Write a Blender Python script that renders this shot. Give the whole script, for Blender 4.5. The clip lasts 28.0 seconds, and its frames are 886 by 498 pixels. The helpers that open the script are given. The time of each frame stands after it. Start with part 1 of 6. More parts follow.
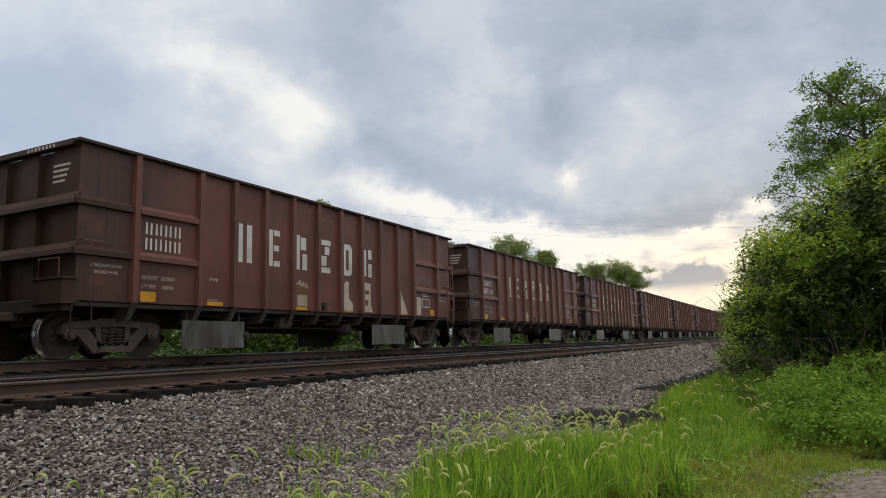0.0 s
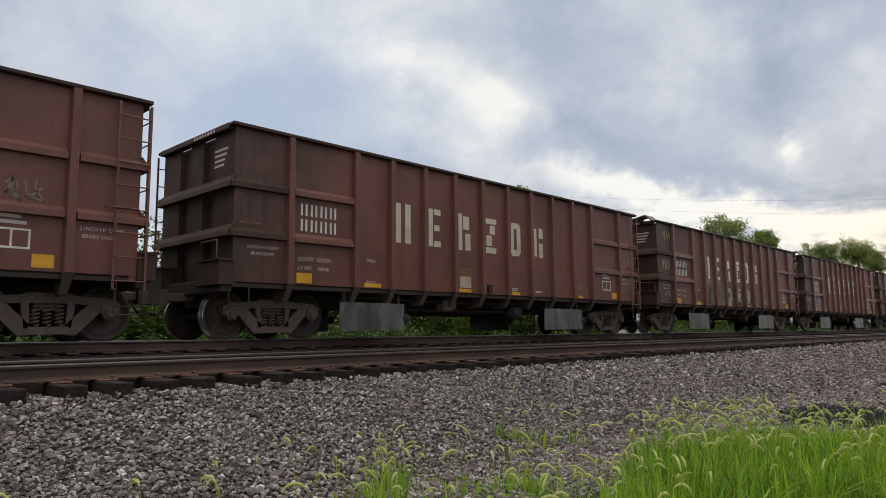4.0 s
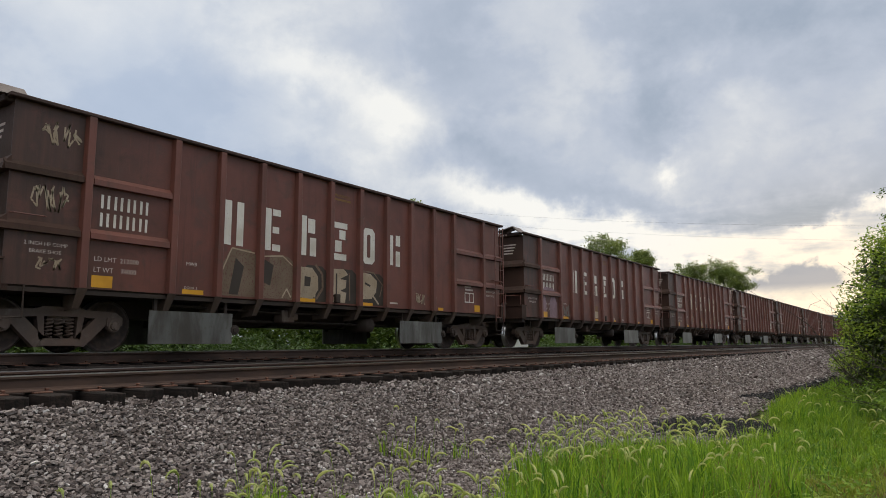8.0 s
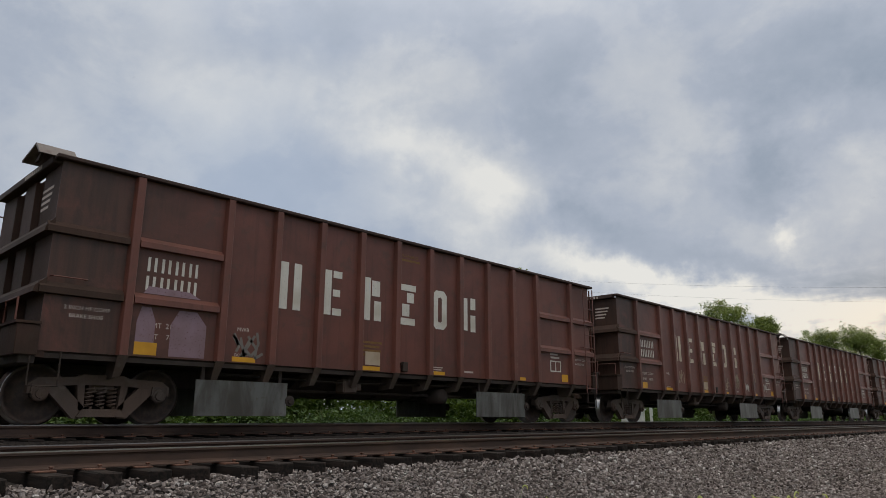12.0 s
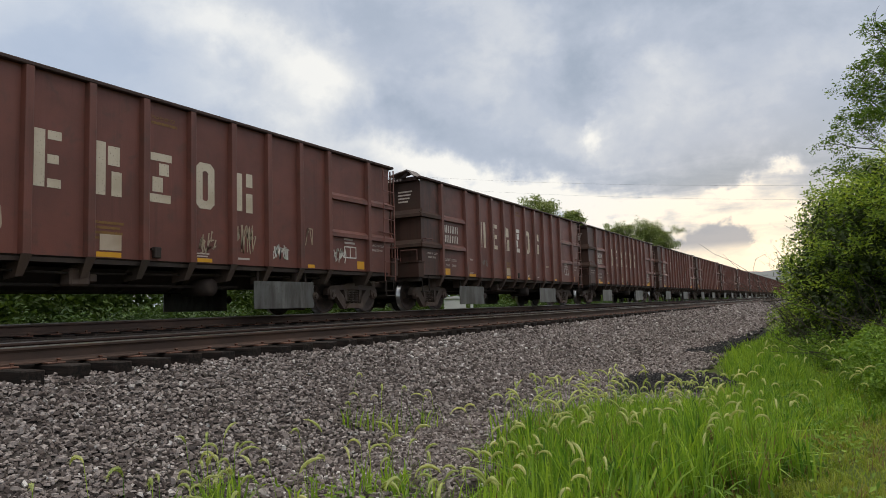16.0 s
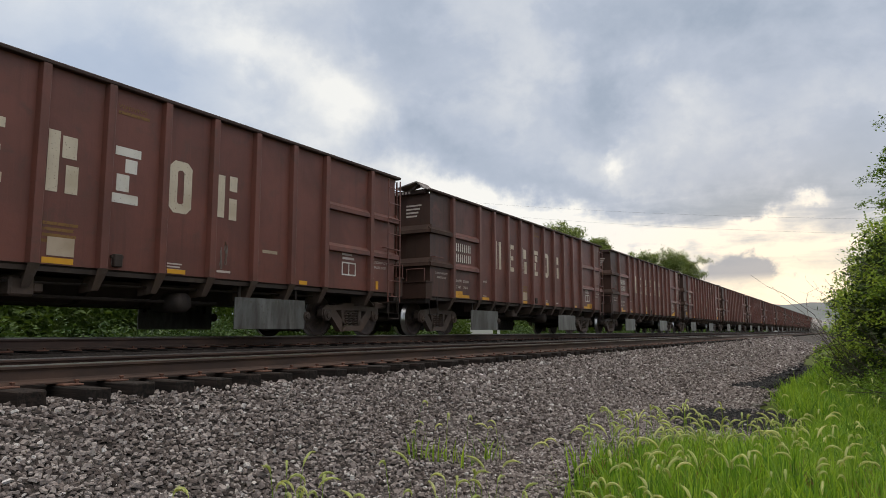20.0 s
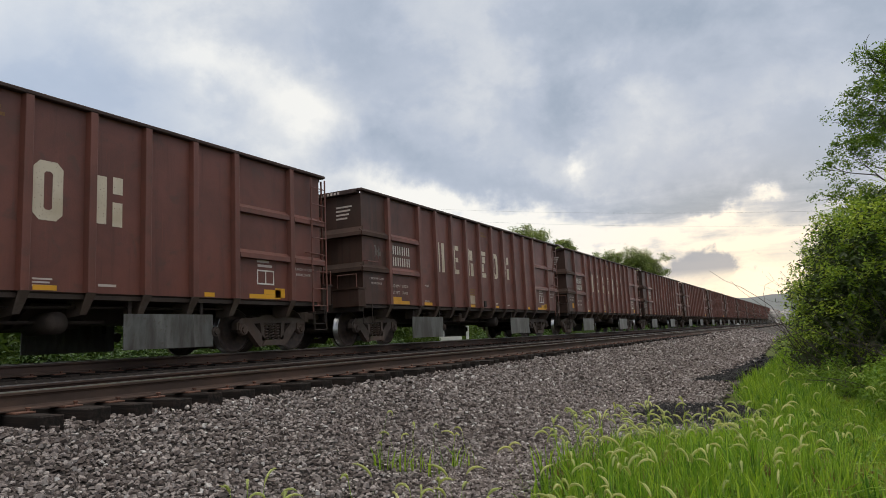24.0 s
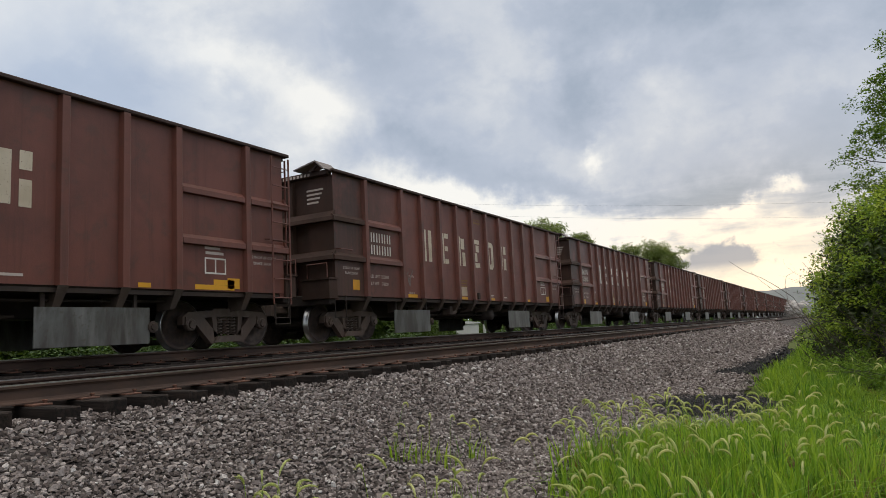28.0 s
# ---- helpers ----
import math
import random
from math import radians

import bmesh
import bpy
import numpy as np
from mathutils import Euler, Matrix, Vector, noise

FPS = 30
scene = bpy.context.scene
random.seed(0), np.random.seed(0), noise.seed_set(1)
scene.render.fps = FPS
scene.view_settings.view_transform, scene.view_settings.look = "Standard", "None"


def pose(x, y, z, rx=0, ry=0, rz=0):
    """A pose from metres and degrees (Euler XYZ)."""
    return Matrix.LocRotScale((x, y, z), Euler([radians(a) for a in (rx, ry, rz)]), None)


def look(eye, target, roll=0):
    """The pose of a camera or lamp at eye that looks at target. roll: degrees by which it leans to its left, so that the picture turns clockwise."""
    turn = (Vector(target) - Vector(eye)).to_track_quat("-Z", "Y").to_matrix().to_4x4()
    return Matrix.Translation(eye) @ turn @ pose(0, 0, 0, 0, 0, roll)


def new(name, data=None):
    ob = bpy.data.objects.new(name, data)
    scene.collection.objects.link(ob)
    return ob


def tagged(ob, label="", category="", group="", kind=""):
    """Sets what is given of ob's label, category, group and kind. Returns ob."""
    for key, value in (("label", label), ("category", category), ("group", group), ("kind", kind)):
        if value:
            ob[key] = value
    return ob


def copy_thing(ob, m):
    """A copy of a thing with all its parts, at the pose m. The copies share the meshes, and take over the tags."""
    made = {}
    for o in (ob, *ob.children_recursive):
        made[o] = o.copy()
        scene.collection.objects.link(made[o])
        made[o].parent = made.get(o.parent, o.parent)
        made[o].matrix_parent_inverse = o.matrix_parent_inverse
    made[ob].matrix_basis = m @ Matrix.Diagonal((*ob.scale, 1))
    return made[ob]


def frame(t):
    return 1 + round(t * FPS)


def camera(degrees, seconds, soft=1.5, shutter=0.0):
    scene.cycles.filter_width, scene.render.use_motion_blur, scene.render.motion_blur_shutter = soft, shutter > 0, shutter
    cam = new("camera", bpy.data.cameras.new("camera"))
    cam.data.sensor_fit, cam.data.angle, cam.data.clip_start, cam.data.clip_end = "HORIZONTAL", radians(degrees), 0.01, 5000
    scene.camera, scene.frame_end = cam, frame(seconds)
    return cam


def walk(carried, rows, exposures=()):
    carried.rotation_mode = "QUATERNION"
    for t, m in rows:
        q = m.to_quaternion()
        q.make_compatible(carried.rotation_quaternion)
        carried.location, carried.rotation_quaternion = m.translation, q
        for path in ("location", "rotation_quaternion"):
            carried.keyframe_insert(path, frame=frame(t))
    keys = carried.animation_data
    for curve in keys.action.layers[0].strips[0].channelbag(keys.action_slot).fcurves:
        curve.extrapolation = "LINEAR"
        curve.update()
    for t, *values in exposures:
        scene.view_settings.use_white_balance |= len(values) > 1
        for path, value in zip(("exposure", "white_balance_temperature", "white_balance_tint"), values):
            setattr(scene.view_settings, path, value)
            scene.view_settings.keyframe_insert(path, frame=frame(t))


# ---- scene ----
cam = camera(65.9, 28.0, soft=0.6)

# ---------------------------------------------------------------- camera path
ROWS = [
    (0.0, 12.827, 0.016, 0.101, 27.487, 7.937, 1.505), (0.5, 12.834, 0.018, 0.094, 26.349, 7.484, 1.8),
    (1.0, 12.861, 0.008, 0.093, 27.953, 7.167, 1.599), (1.5, 12.834, 0.014, 0.091, 30.909, 7.049, 1.503),
    (2.0, 12.837, -0.008, 0.086, 34.507, 6.73, 1.145), (2.5, 12.8, 0.004, 0.074, 37.976, 6.55, 0.845),
    (3.5, 12.778, 0.004, 0.085, 44.192, 6.847, 0.591), (4.5, 12.735, 0.025, 0.095, 43.413, 7.262, 0.429),
    (5.0, 12.674, 0.112, 0.086, 39.868, 7.45, 0.529), (5.5, 12.724, 0.09, 0.09, 38.898, 7.417, 0.516),
    (6.0, 12.759, 0.09, 0.097, 38.807, 7.494, 0.447), (6.5, 12.77, 0.109, 0.098, 39.23, 7.754, 0.317),
    (7.0, 12.783, 0.114, 0.105, 39.261, 8.1, 0.181), (7.5, 12.76, 0.133, 0.1, 37.405, 8.129, 0.301),
    (8.0, 12.734, 0.157, 0.1, 35.085, 7.997, 0.304), (8.5, 12.75, 0.132, 0.103, 33.411, 7.713, -0.154),
    (9.0, 12.765, 0.13, 0.098, 31.922, 7.723, -0.593), (9.5, 12.777, 0.131, 0.094, 31.121, 7.821, -0.157),
    (10.0, 12.749, 0.121, 0.102, 30.885, 7.893, 0.299), (10.5, 12.691, 0.113, 0.126, 31.394, 8.056, 0.401),
    (11.0, 12.621, 0.143, 0.145, 34.141, 8.833, 0.176), (11.5, 12.565, 0.045, 0.165, 39.66, 11.652, -0.468),
    (12.5, 12.316, 0.146, 0.093, 45.088, 14.652, 0.201), (13.5, 12.031, 0.292, 0.019, 43.15, 13.035, 0.828),
    (14.0, 11.892, 0.411, -0.018, 40.869, 10.625, 0.095), (14.5, 11.959, 0.367, 0.015, 35.703, 6.035, 0.468),
    (15.0, 12.01, 0.38, 0.034, 31.66, 4.584, 0.81), (15.5, 11.986, 0.483, 0.036, 30.18, 4.073, 1.334),
    (16.0, 11.904, 0.616, 0.067, 29.335, 4.868, 1.752), (16.5, 11.772, 0.642, 0.053, 29.147, 5.487, 1.446),
    (17.0, 11.582, 0.59, 0.08, 29.647, 5.914, 0.857), (17.5, 11.42, 0.565, 0.095, 30.315, 6.253, 0.361),
    (18.0, 11.302, 0.534, 0.106, 30.464, 6.229, -0.035), (18.5, 11.217, 0.52, 0.111, 30.945, 6.497, -0.422),
    (19.0, 11.174, 0.52, 0.112, 31.087, 6.783, -0.767), (19.5, 11.2, 0.518, 0.11, 31.031, 6.971, -0.942),
    (20.0, 11.258, 0.555, 0.102, 30.771, 6.873, 0.027), (20.5, 11.366, 0.607, 0.107, 30.663, 7.051, 1.067),
    (21.0, 11.4, 0.621, 0.099, 30.618, 7.187, 2.052), (21.5, 11.364, 0.637, 0.111, 29.883, 7.088, 2.443),
    (22.0, 11.337, 0.655, 0.112, 28.527, 7.014, 2.553), (22.5, 11.354, 0.629, 0.112, 27.954, 7.129, 2.755),
    (23.5, 11.345, 0.606, 0.109, 27.991, 7.29, 2.703), (24.5, 11.331, 0.597, 0.11, 28.744, 7.471, 2.588),
    (25.0, 11.324, 0.593, 0.116, 28.905, 7.453, 2.575), (25.5, 11.313, 0.606, 0.111, 29.14, 7.408, 2.68),
    (26.0, 11.304, 0.612, 0.103, 29.482, 7.502, 3.093), (26.5, 11.304, 0.612, 0.099, 29.804, 7.495, 3.358),
    (27.0, 11.303, 0.615, 0.096, 30.151, 7.561, 3.235), (27.5, 11.301, 0.635, 0.091, 30.509, 7.446, 3.024),
    (28.0, 11.314, 0.684, 0.068, 29.762, 7.038, 2.907)]
walk(cam, [(t, pose(x, y, z, 90 + pitch, roll, yaw)) for t, x, y, z, yaw, pitch, roll in ROWS],
     [(0.0, 0.0), (10.9, 0.0), (11.2, -0.11), (11.5, -0.25), (12.5, -0.28), (13.5, -0.32), (14.0, -0.31), (14.25, -0.11), (14.5, 0.0), (28.0, 0.0)])

# ---------------------------------------------------------------- node helpers
class Tree:
    """Short hand for building a node tree."""

    def __init__(self, tree):
        self.t = tree
        tree.nodes.clear()

    def n(self, kind, _ins=None, **props):
        node = self.t.nodes.new(kind)
        if "operation" in props:
            node.operation = props["operation"]
        if "use_clamp" in props:
            node.use_clamp = props["use_clamp"]
        if "data_type" in props:
            node.data_type = props["data_type"]
        if "blend_type" in props:
            node.blend_type = props["blend_type"]
        if "interpolation_type" in props:
            node.interpolation_type = props["interpolation_type"]
        if "sky_type" in props:
            node.sky_type = props["sky_type"]
            node.sun_disc = False
            node.sun_elevation = radians(8)
            node.sun_rotation = radians(-4)
        for key, value in (_ins or {}).items():
            sock = node.inputs[key]
            if isinstance(value, bpy.types.NodeSocket):
                self.t.links.new(value, sock)
            else:
                sock.default_value = value
        return node

    def math(self, op, a, b=0.0, clamp=False):
        return self.n("ShaderNodeMath", {0: a, 1: b}, operation=op, use_clamp=clamp).outputs[0]

    def vmath(self, op, a, b=(0, 0, 0)):
        return self.n("ShaderNodeVectorMath", {0: a, 1: b}, operation=op)

    def mix(self, f, a, b, blend="MIX"):
        m = self.n("ShaderNodeMix", data_type="RGBA", blend_type=blend)
        for i, v in ((0, f), (6, a), (7, b)):
            if isinstance(v, bpy.types.NodeSocket):
                self.t.links.new(v, m.inputs[i])
            else:
                m.inputs[i].default_value = (*v, 1) if isinstance(v, tuple) and len(v) == 3 else v
        return m.outputs[2]

    def noise(self, vec, scale, detail=3.0, rough=0.55, dist=0.0):
        return self.n("ShaderNodeTexNoise", {"Vector": vec, "Scale": scale, "Detail": detail, "Roughness": rough, "Distortion": dist}).outputs["Fac"]

    def ramp(self, f, stops):
        r = self.n("ShaderNodeValToRGB", {0: f})
        e = r.color_ramp.elements
        while len(e) < len(stops):
            e.new(0.5)
        for el, (p, c) in zip(e, stops):
            el.position = p
            el.color = (*c, 1) if isinstance(c, tuple) else (c, c, c, 1)
        return r.outputs[0]

    def smooth(self, v, lo, hi):
        return self.n("ShaderNodeMapRange", {0: v, 1: lo, 2: hi, 3: 0.0, 4: 1.0}, interpolation_type="SMOOTHSTEP").outputs[0]


def stretched(k, v, sx, sy, sz):
    return k.n("ShaderNodeMapping", {"Vector": v, "Scale": (sx, sy, sz)}).outputs[0]


def heading(az, el):
    """Unit vector for degrees left of +y and degrees up."""
    a, e = radians(az), radians(el)
    return (-math.sin(a) * math.cos(e), math.cos(a) * math.cos(e), math.sin(e))


# ---------------------------------------------------------------- sky and light
def build_world():
    w = bpy.data.worlds.new("cloudy_evening")
    w.use_nodes = True
    scene.world = w
    k = Tree(w.node_tree)
    d = k.vmath("NORMALIZE", k.n("ShaderNodeTexCoord").outputs["Generated"]).outputs[0]
    x, y, z = k.n("ShaderNodeSeparateXYZ", {0: d}).outputs
    zc = k.math("MAXIMUM", z, 0.0)
    az = k.math("MULTIPLY", k.math("ARCTAN2", k.math("MULTIPLY", x, -1.0), y), 57.2958)
    el = k.math("MULTIPLY", k.math("ARCSINE", z), 57.2958)
    # cloud deck: the direction met with a flat layer overhead
    den = k.math("ADD", zc, 0.20)
    deck = k.n("ShaderNodeCombineXYZ", {0: k.math("DIVIDE", x, den), 1: k.math("DIVIDE", y, den), 2: 0.3}).outputs[0]
    flat = stretched(k, d, 1.0, 1.0, 1.35)
    big = k.noise(k.mix(0.12, flat, deck), 2.4, 3.0, 0.5, 0.3)
    mid = k.noise(flat, 7.0, 6.0, 0.55, 0.15)
    fine = k.noise(flat, 21.0, 6.0, 0.60, 0.1)
    edge = k.noise(d, 9.0, 5.0, 0.6, 0.2)
    azw = k.math("ADD", az, k.math("MULTIPLY", k.math("SUBTRACT", edge, 0.5), 9.0))
    elw = k.math("ADD", el, k.math("MULTIPLY", k.math("SUBTRACT", k.noise(d, 13.0, 5.0, 0.6), 0.5), 6.0))

    def puff(a0, e0, sa, se, tilt=0.0, rough=1.0):
        """A soft mass of cloud round a direction, sa by se degrees wide."""
        u = k.math("SUBTRACT", azw if rough else az, a0)
        v = k.math("ADD", k.math("SUBTRACT", elw if rough else el, e0), k.math("MULTIPLY", u, tilt))
        q = k.math("ADD", k.math("POWER", k.math("DIVIDE", u, sa), 2.0), k.math("POWER", k.math("DIVIDE", v, se), 2.0))
        return k.math("EXPONENT", k.math("MULTIPLY", q, -1.0))

    light = k.math("ADD", k.math("MULTIPLY", k.math("SUBTRACT", big, 0.5), 0.50), k.math("ADD", k.math("MULTIPLY", k.math("SUBTRACT", mid, 0.5), 0.38), k.math("MULTIPLY", k.math("SUBTRACT", fine, 0.5), 0.13)))
    # crisper billows, and thin bars of cloud low over the line
    billow = k.math("MULTIPLY", k.math("SUBTRACT", k.smooth(k.noise(flat, 6.5, 7.0, 0.58, 0.2), 0.43, 0.58), 0.5), 0.09)
    bars = k.math("MULTIPLY", k.math("SUBTRACT", k.noise(stretched(k, d, 1.0, 1.0, 5.0), 8.0, 6.0, 0.6, 0.4), 0.5), k.math("MULTIPLY", k.math("SUBTRACT", 1.0, k.smooth(el, 7.5, 12.5)), 1.5))
    light = k.math("ADD", light, k.math("ADD", billow, bars))
    light = k.math("ADD", light, 0.60)
    for a0, e0, sa, se, tilt, amount in CLOUDS:
        light = k.math("ADD", light, k.math("MULTIPLY", puff(a0, e0, sa, se, tilt), amount))
    col = k.ramp(light, [(0.0, (0.27, 0.325, 0.42)), (0.35, (0.35, 0.415, 0.515)), (0.56, (0.475, 0.53, 0.63)), (0.76, (0.66, 0.69, 0.735)), (1.0, (0.93, 0.92, 0.88))])
    blue = k.math("MULTIPLY", puff(60, 17, 14, 12), 0.45)
    col = k.mix(blue, col, (0.45, 0.56, 0.74))
    # the low sun behind the cloud warms the sky above the line
    warm = puff(3.5, 2.5, 12.0, 7.5, 0.0, 0.0)
    col = k.mix(warm, col, k.mix(1.0, col, (1.15, 1.0, 0.80), "MULTIPLY"))
    col = k.mix(k.math("MULTIPLY", puff(2.3, 3.4, 3.6, 1.6), 0.95), col, (1.08, 0.97, 0.76))
    # a low flat-bottomed cloud before the glow
    bumpy = k.math("MULTIPLY", k.math("SUBTRACT", k.noise(d, 34.0, 5.0, 0.62, 0.4), 0.5), 1.3)
    shape = k.math("ADD", k.math("ADD", puff(7.9, 4.3, 3.5, 1.15, 0.0, 0.0), k.math("MULTIPLY", puff(6.8, 5.0, 1.5, 0.9, 0.0, 0.0), 0.6)), bumpy)
    low = k.math("MULTIPLY", k.smooth(shape, 0.22, 0.58), k.smooth(el, 3.5, 4.5))
    col = k.mix(k.math("MULTIPLY", low, 0.92), col, (0.32, 0.355, 0.42))
    sky = k.n("ShaderNodeTexSky", sky_type="NISHITA").outputs[0]
    skyl = k.vmath("SCALE", sky)
    skyl.inputs[3].default_value = 0.0025
    col = k.mix(1.0, col, skyl.outputs[0], "ADD")
    # an overcast sky grows brighter towards the zenith
    col = k.mix(k.smooth(z, 0.45, 0.85), col, (0.58, 0.545, 0.50))
    up = k.math("ADD", 1.0, k.math("MULTIPLY", k.smooth(z, 0.45, 0.95), ZENITH))
    colv = k.vmath("SCALE", col)
    k.t.links.new(up, colv.inputs[3])
    bg = k.n("ShaderNodeBackground", {0: colv.outputs[0], 1: SKY})
    k.t.links.new(bg.outputs[0], k.n("ShaderNodeOutputWorld").inputs[0])


# soft masses in the cloud deck: degrees left of the line, degrees up, widths, tilt, lighter or darker
CLOUDS = [(40, 18.4, 4.2, 3.4, 0.15, 0.36), (45.5, 21.8, 7.0, 2.2, -0.30, 0.30), (46, 16.5, 5, 2.0, -0.2, 0.16), (33, 12.6, 7, 1.5, -0.25, 0.26), (24, 9.8, 8, 1.4, -0.22, 0.48), (12, 7.0, 7, 1.3, -0.10, 0.42), (3, 5.6, 7, 2.6, 0.0, 0.30), (6, 2.2, 9, 1.6, 0.0, 0.40),
          (31.5, 15.6, 5, 2.8, -0.25, -0.20), (17.0, 18.5, 2.3, 4.6, 0.0, -0.24), (10, 25.0, 8, 2.6, 0.0, -0.16), (27, 20.5, 6, 3.0, 0.0, 0.07), (19, 11.0, 9, 1.5, -0.12, -0.24), (4, 10.2, 8, 0.9, 0.0, -0.14), (10, 17.5, 4.0, 4.5, 0.0, 0.13), (1, 14, 7, 4.0, 0.1, 0.05), (-2, 25, 13, 7, 0.0, -0.14), (55, 26, 12, 6, 0.0, 0.18),
          (15.6, 13.9, 1.3, 0.9, 0.3, 0.34), (2.6, 9.4, 1.6, 0.5, 0.1, 0.5), (6.4, 8.6, 1.6, 0.5, 0.0, 0.45), (60, 12, 12, 8, 0.0, 0.08)]
SKY, ZENITH = 1.0, 2.2
build_world()
sun = new("evening_sun", bpy.data.lights.new("evening_sun", "SUN"))
sun.data.energy, sun.data.angle, sun.data.color = 0.6, radians(20), (1.0, 0.88, 0.72)
sun.matrix_world = look(heading(4, 8), (0, 0, 0))

# ---------------------------------------------------------------- materials
def material(name, build, rough=0.7, metal=0.0, spec=0.4, bump=0.0):
    """build(k, obj coords, world coords) gives a colour and maybe a height and a roughness."""
    m = bpy.data.materials.new(name)
    m.use_nodes = True
    k = Tree(m.node_tree)
    tc = k.n("ShaderNodeTexCoord").outputs["Object"]
    pos = k.n("ShaderNodeNewGeometry").outputs["Position"]
    got = build(k, tc, pos)
    got = got if isinstance(got, tuple) and isinstance(got[0], bpy.types.NodeSocket) else (got,)
    bsdf = k.n("ShaderNodeBsdfPrincipled", {"Roughness": rough, "Metallic": metal, "Specular IOR Level": spec})
    c = got[0]
    if isinstance(c, bpy.types.NodeSocket):
        k.t.links.new(c, bsdf.inputs["Base Color"])
    else:
        bsdf.inputs["Base Color"].default_value = (*c, 1)
    if len(got) > 1 and bump:
        b = k.n("ShaderNodeBump", {"Height": got[1], "Strength": bump, "Distance": 0.02})
        k.t.links.new(b.outputs[0], bsdf.inputs["Normal"])
    if len(got) > 2:
        k.t.links.new(got[2], bsdf.inputs["Roughness"])
    k.t.links.new(bsdf.outputs[0], k.n("ShaderNodeOutputMaterial").inputs[0])
    return m


def rusty_paint(base, rust, dust, amount=0.5, ends=False, gloss=0.5):
    def build(k, tc, pos):
        ob = k.n("ShaderNodeObjectInfo").outputs["Random"]
        off = k.n("ShaderNodeCombineXYZ", {0: k.math("MULTIPLY", ob, 37.0), 1: k.math("MULTIPLY", ob, 91.0), 2: 0.0}).outputs[0]
        v = k.vmath("ADD", tc, off).outputs[0]
        cloud = k.noise(v, 0.75, 6.0, 0.62, 0.3)
        blot = k.noise(v, 2.6, 5.0, 0.6, 0.4)
        drip = k.noise(stretched(k, v, 7.0, 7.0, 0.4), 1.0, 5.0, 0.62)
        thin = k.noise(stretched(k, v, 26.0, 26.0, 0.9), 1.0, 3.0, 0.6)
        grain = k.noise(v, 42.0, 3.0, 0.6)
        c = k.mix(k.smooth(cloud, 0.36, 0.66), base, rust)
        c = k.mix(k.math("MULTIPLY", k.smooth(blot, 0.52, 0.70), 0.6), c, dust)
        c = k.mix(k.math("MULTIPLY", k.smooth(drip, 0.52, 0.72), amount), c, (rust[0] * 0.55, rust[1] * 0.58, rust[2] * 0.6))
        c = k.mix(k.math("MULTIPLY", k.smooth(thin, 0.60, 0.78), 0.30), c, (base[0] * 1.45, base[1] * 1.3, base[2] * 1.2))
        c = k.mix(k.math("MULTIPLY", k.smooth(grain, 0.58, 0.75), 0.35), c, (base[0] * 0.5, base[1] * 0.5, base[2] * 0.5))
        c = k.mix(k.math("MULTIPLY", ob, 0.16), c, (base[0] * 1.4, base[1] * 1.35, base[2] * 1.3))
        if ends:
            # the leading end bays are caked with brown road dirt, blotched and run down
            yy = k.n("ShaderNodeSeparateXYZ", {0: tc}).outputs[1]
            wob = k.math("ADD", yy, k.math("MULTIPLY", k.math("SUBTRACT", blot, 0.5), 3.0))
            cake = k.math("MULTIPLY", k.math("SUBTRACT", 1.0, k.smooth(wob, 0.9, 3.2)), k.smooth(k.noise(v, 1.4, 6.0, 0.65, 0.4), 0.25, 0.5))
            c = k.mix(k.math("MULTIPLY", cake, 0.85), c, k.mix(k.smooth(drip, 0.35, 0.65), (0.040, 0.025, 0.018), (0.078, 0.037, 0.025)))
        return c, k.math("ADD", grain, k.math("MULTIPLY", blot, 1.5)), k.math("ADD", gloss, k.math("MULTIPLY", cloud, 0.35))
    return build


M_CAR = material("mineral_brown_paint", rusty_paint((0.168, 0.060, 0.043), (0.120, 0.047, 0.035), (0.088, 0.049, 0.037), 0.4, gloss=0.30), spec=0.42, bump=0.12)
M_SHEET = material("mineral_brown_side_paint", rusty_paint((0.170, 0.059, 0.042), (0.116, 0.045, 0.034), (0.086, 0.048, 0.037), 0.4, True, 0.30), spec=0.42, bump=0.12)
# darker brown than the sides, for the chords round the top
M_RIM = material("dark_rim_steel", rusty_paint((0.060, 0.034, 0.028), (0.044, 0.028, 0.024), (0.080, 0.052, 0.043)), spec=0.3, bump=0.2)
M_FLAP = material("bare_weathered_plate", rusty_paint((0.20, 0.175, 0.165), (0.13, 0.105, 0.095), (0.10, 0.06, 0.05)), spec=0.4, bump=0.2)
M_CAKED = material("dirt_caked_brown_paint", rusty_paint((0.062, 0.032, 0.023), (0.042, 0.025, 0.018), (0.056, 0.039, 0.029)), spec=0.25, bump=0.2)
M_FRAME = material("grimy_cast_steel", rusty_paint((0.100, 0.076, 0.063), (0.135, 0.088, 0.066), (0.19, 0.152, 0.125)), spec=0.3, bump=0.25)
M_UNDER = material("dark_underframe_grime", rusty_paint((0.036, 0.028, 0.024), (0.055, 0.038, 0.030), (0.085, 0.064, 0.050)), spec=0.25, bump=0.2)


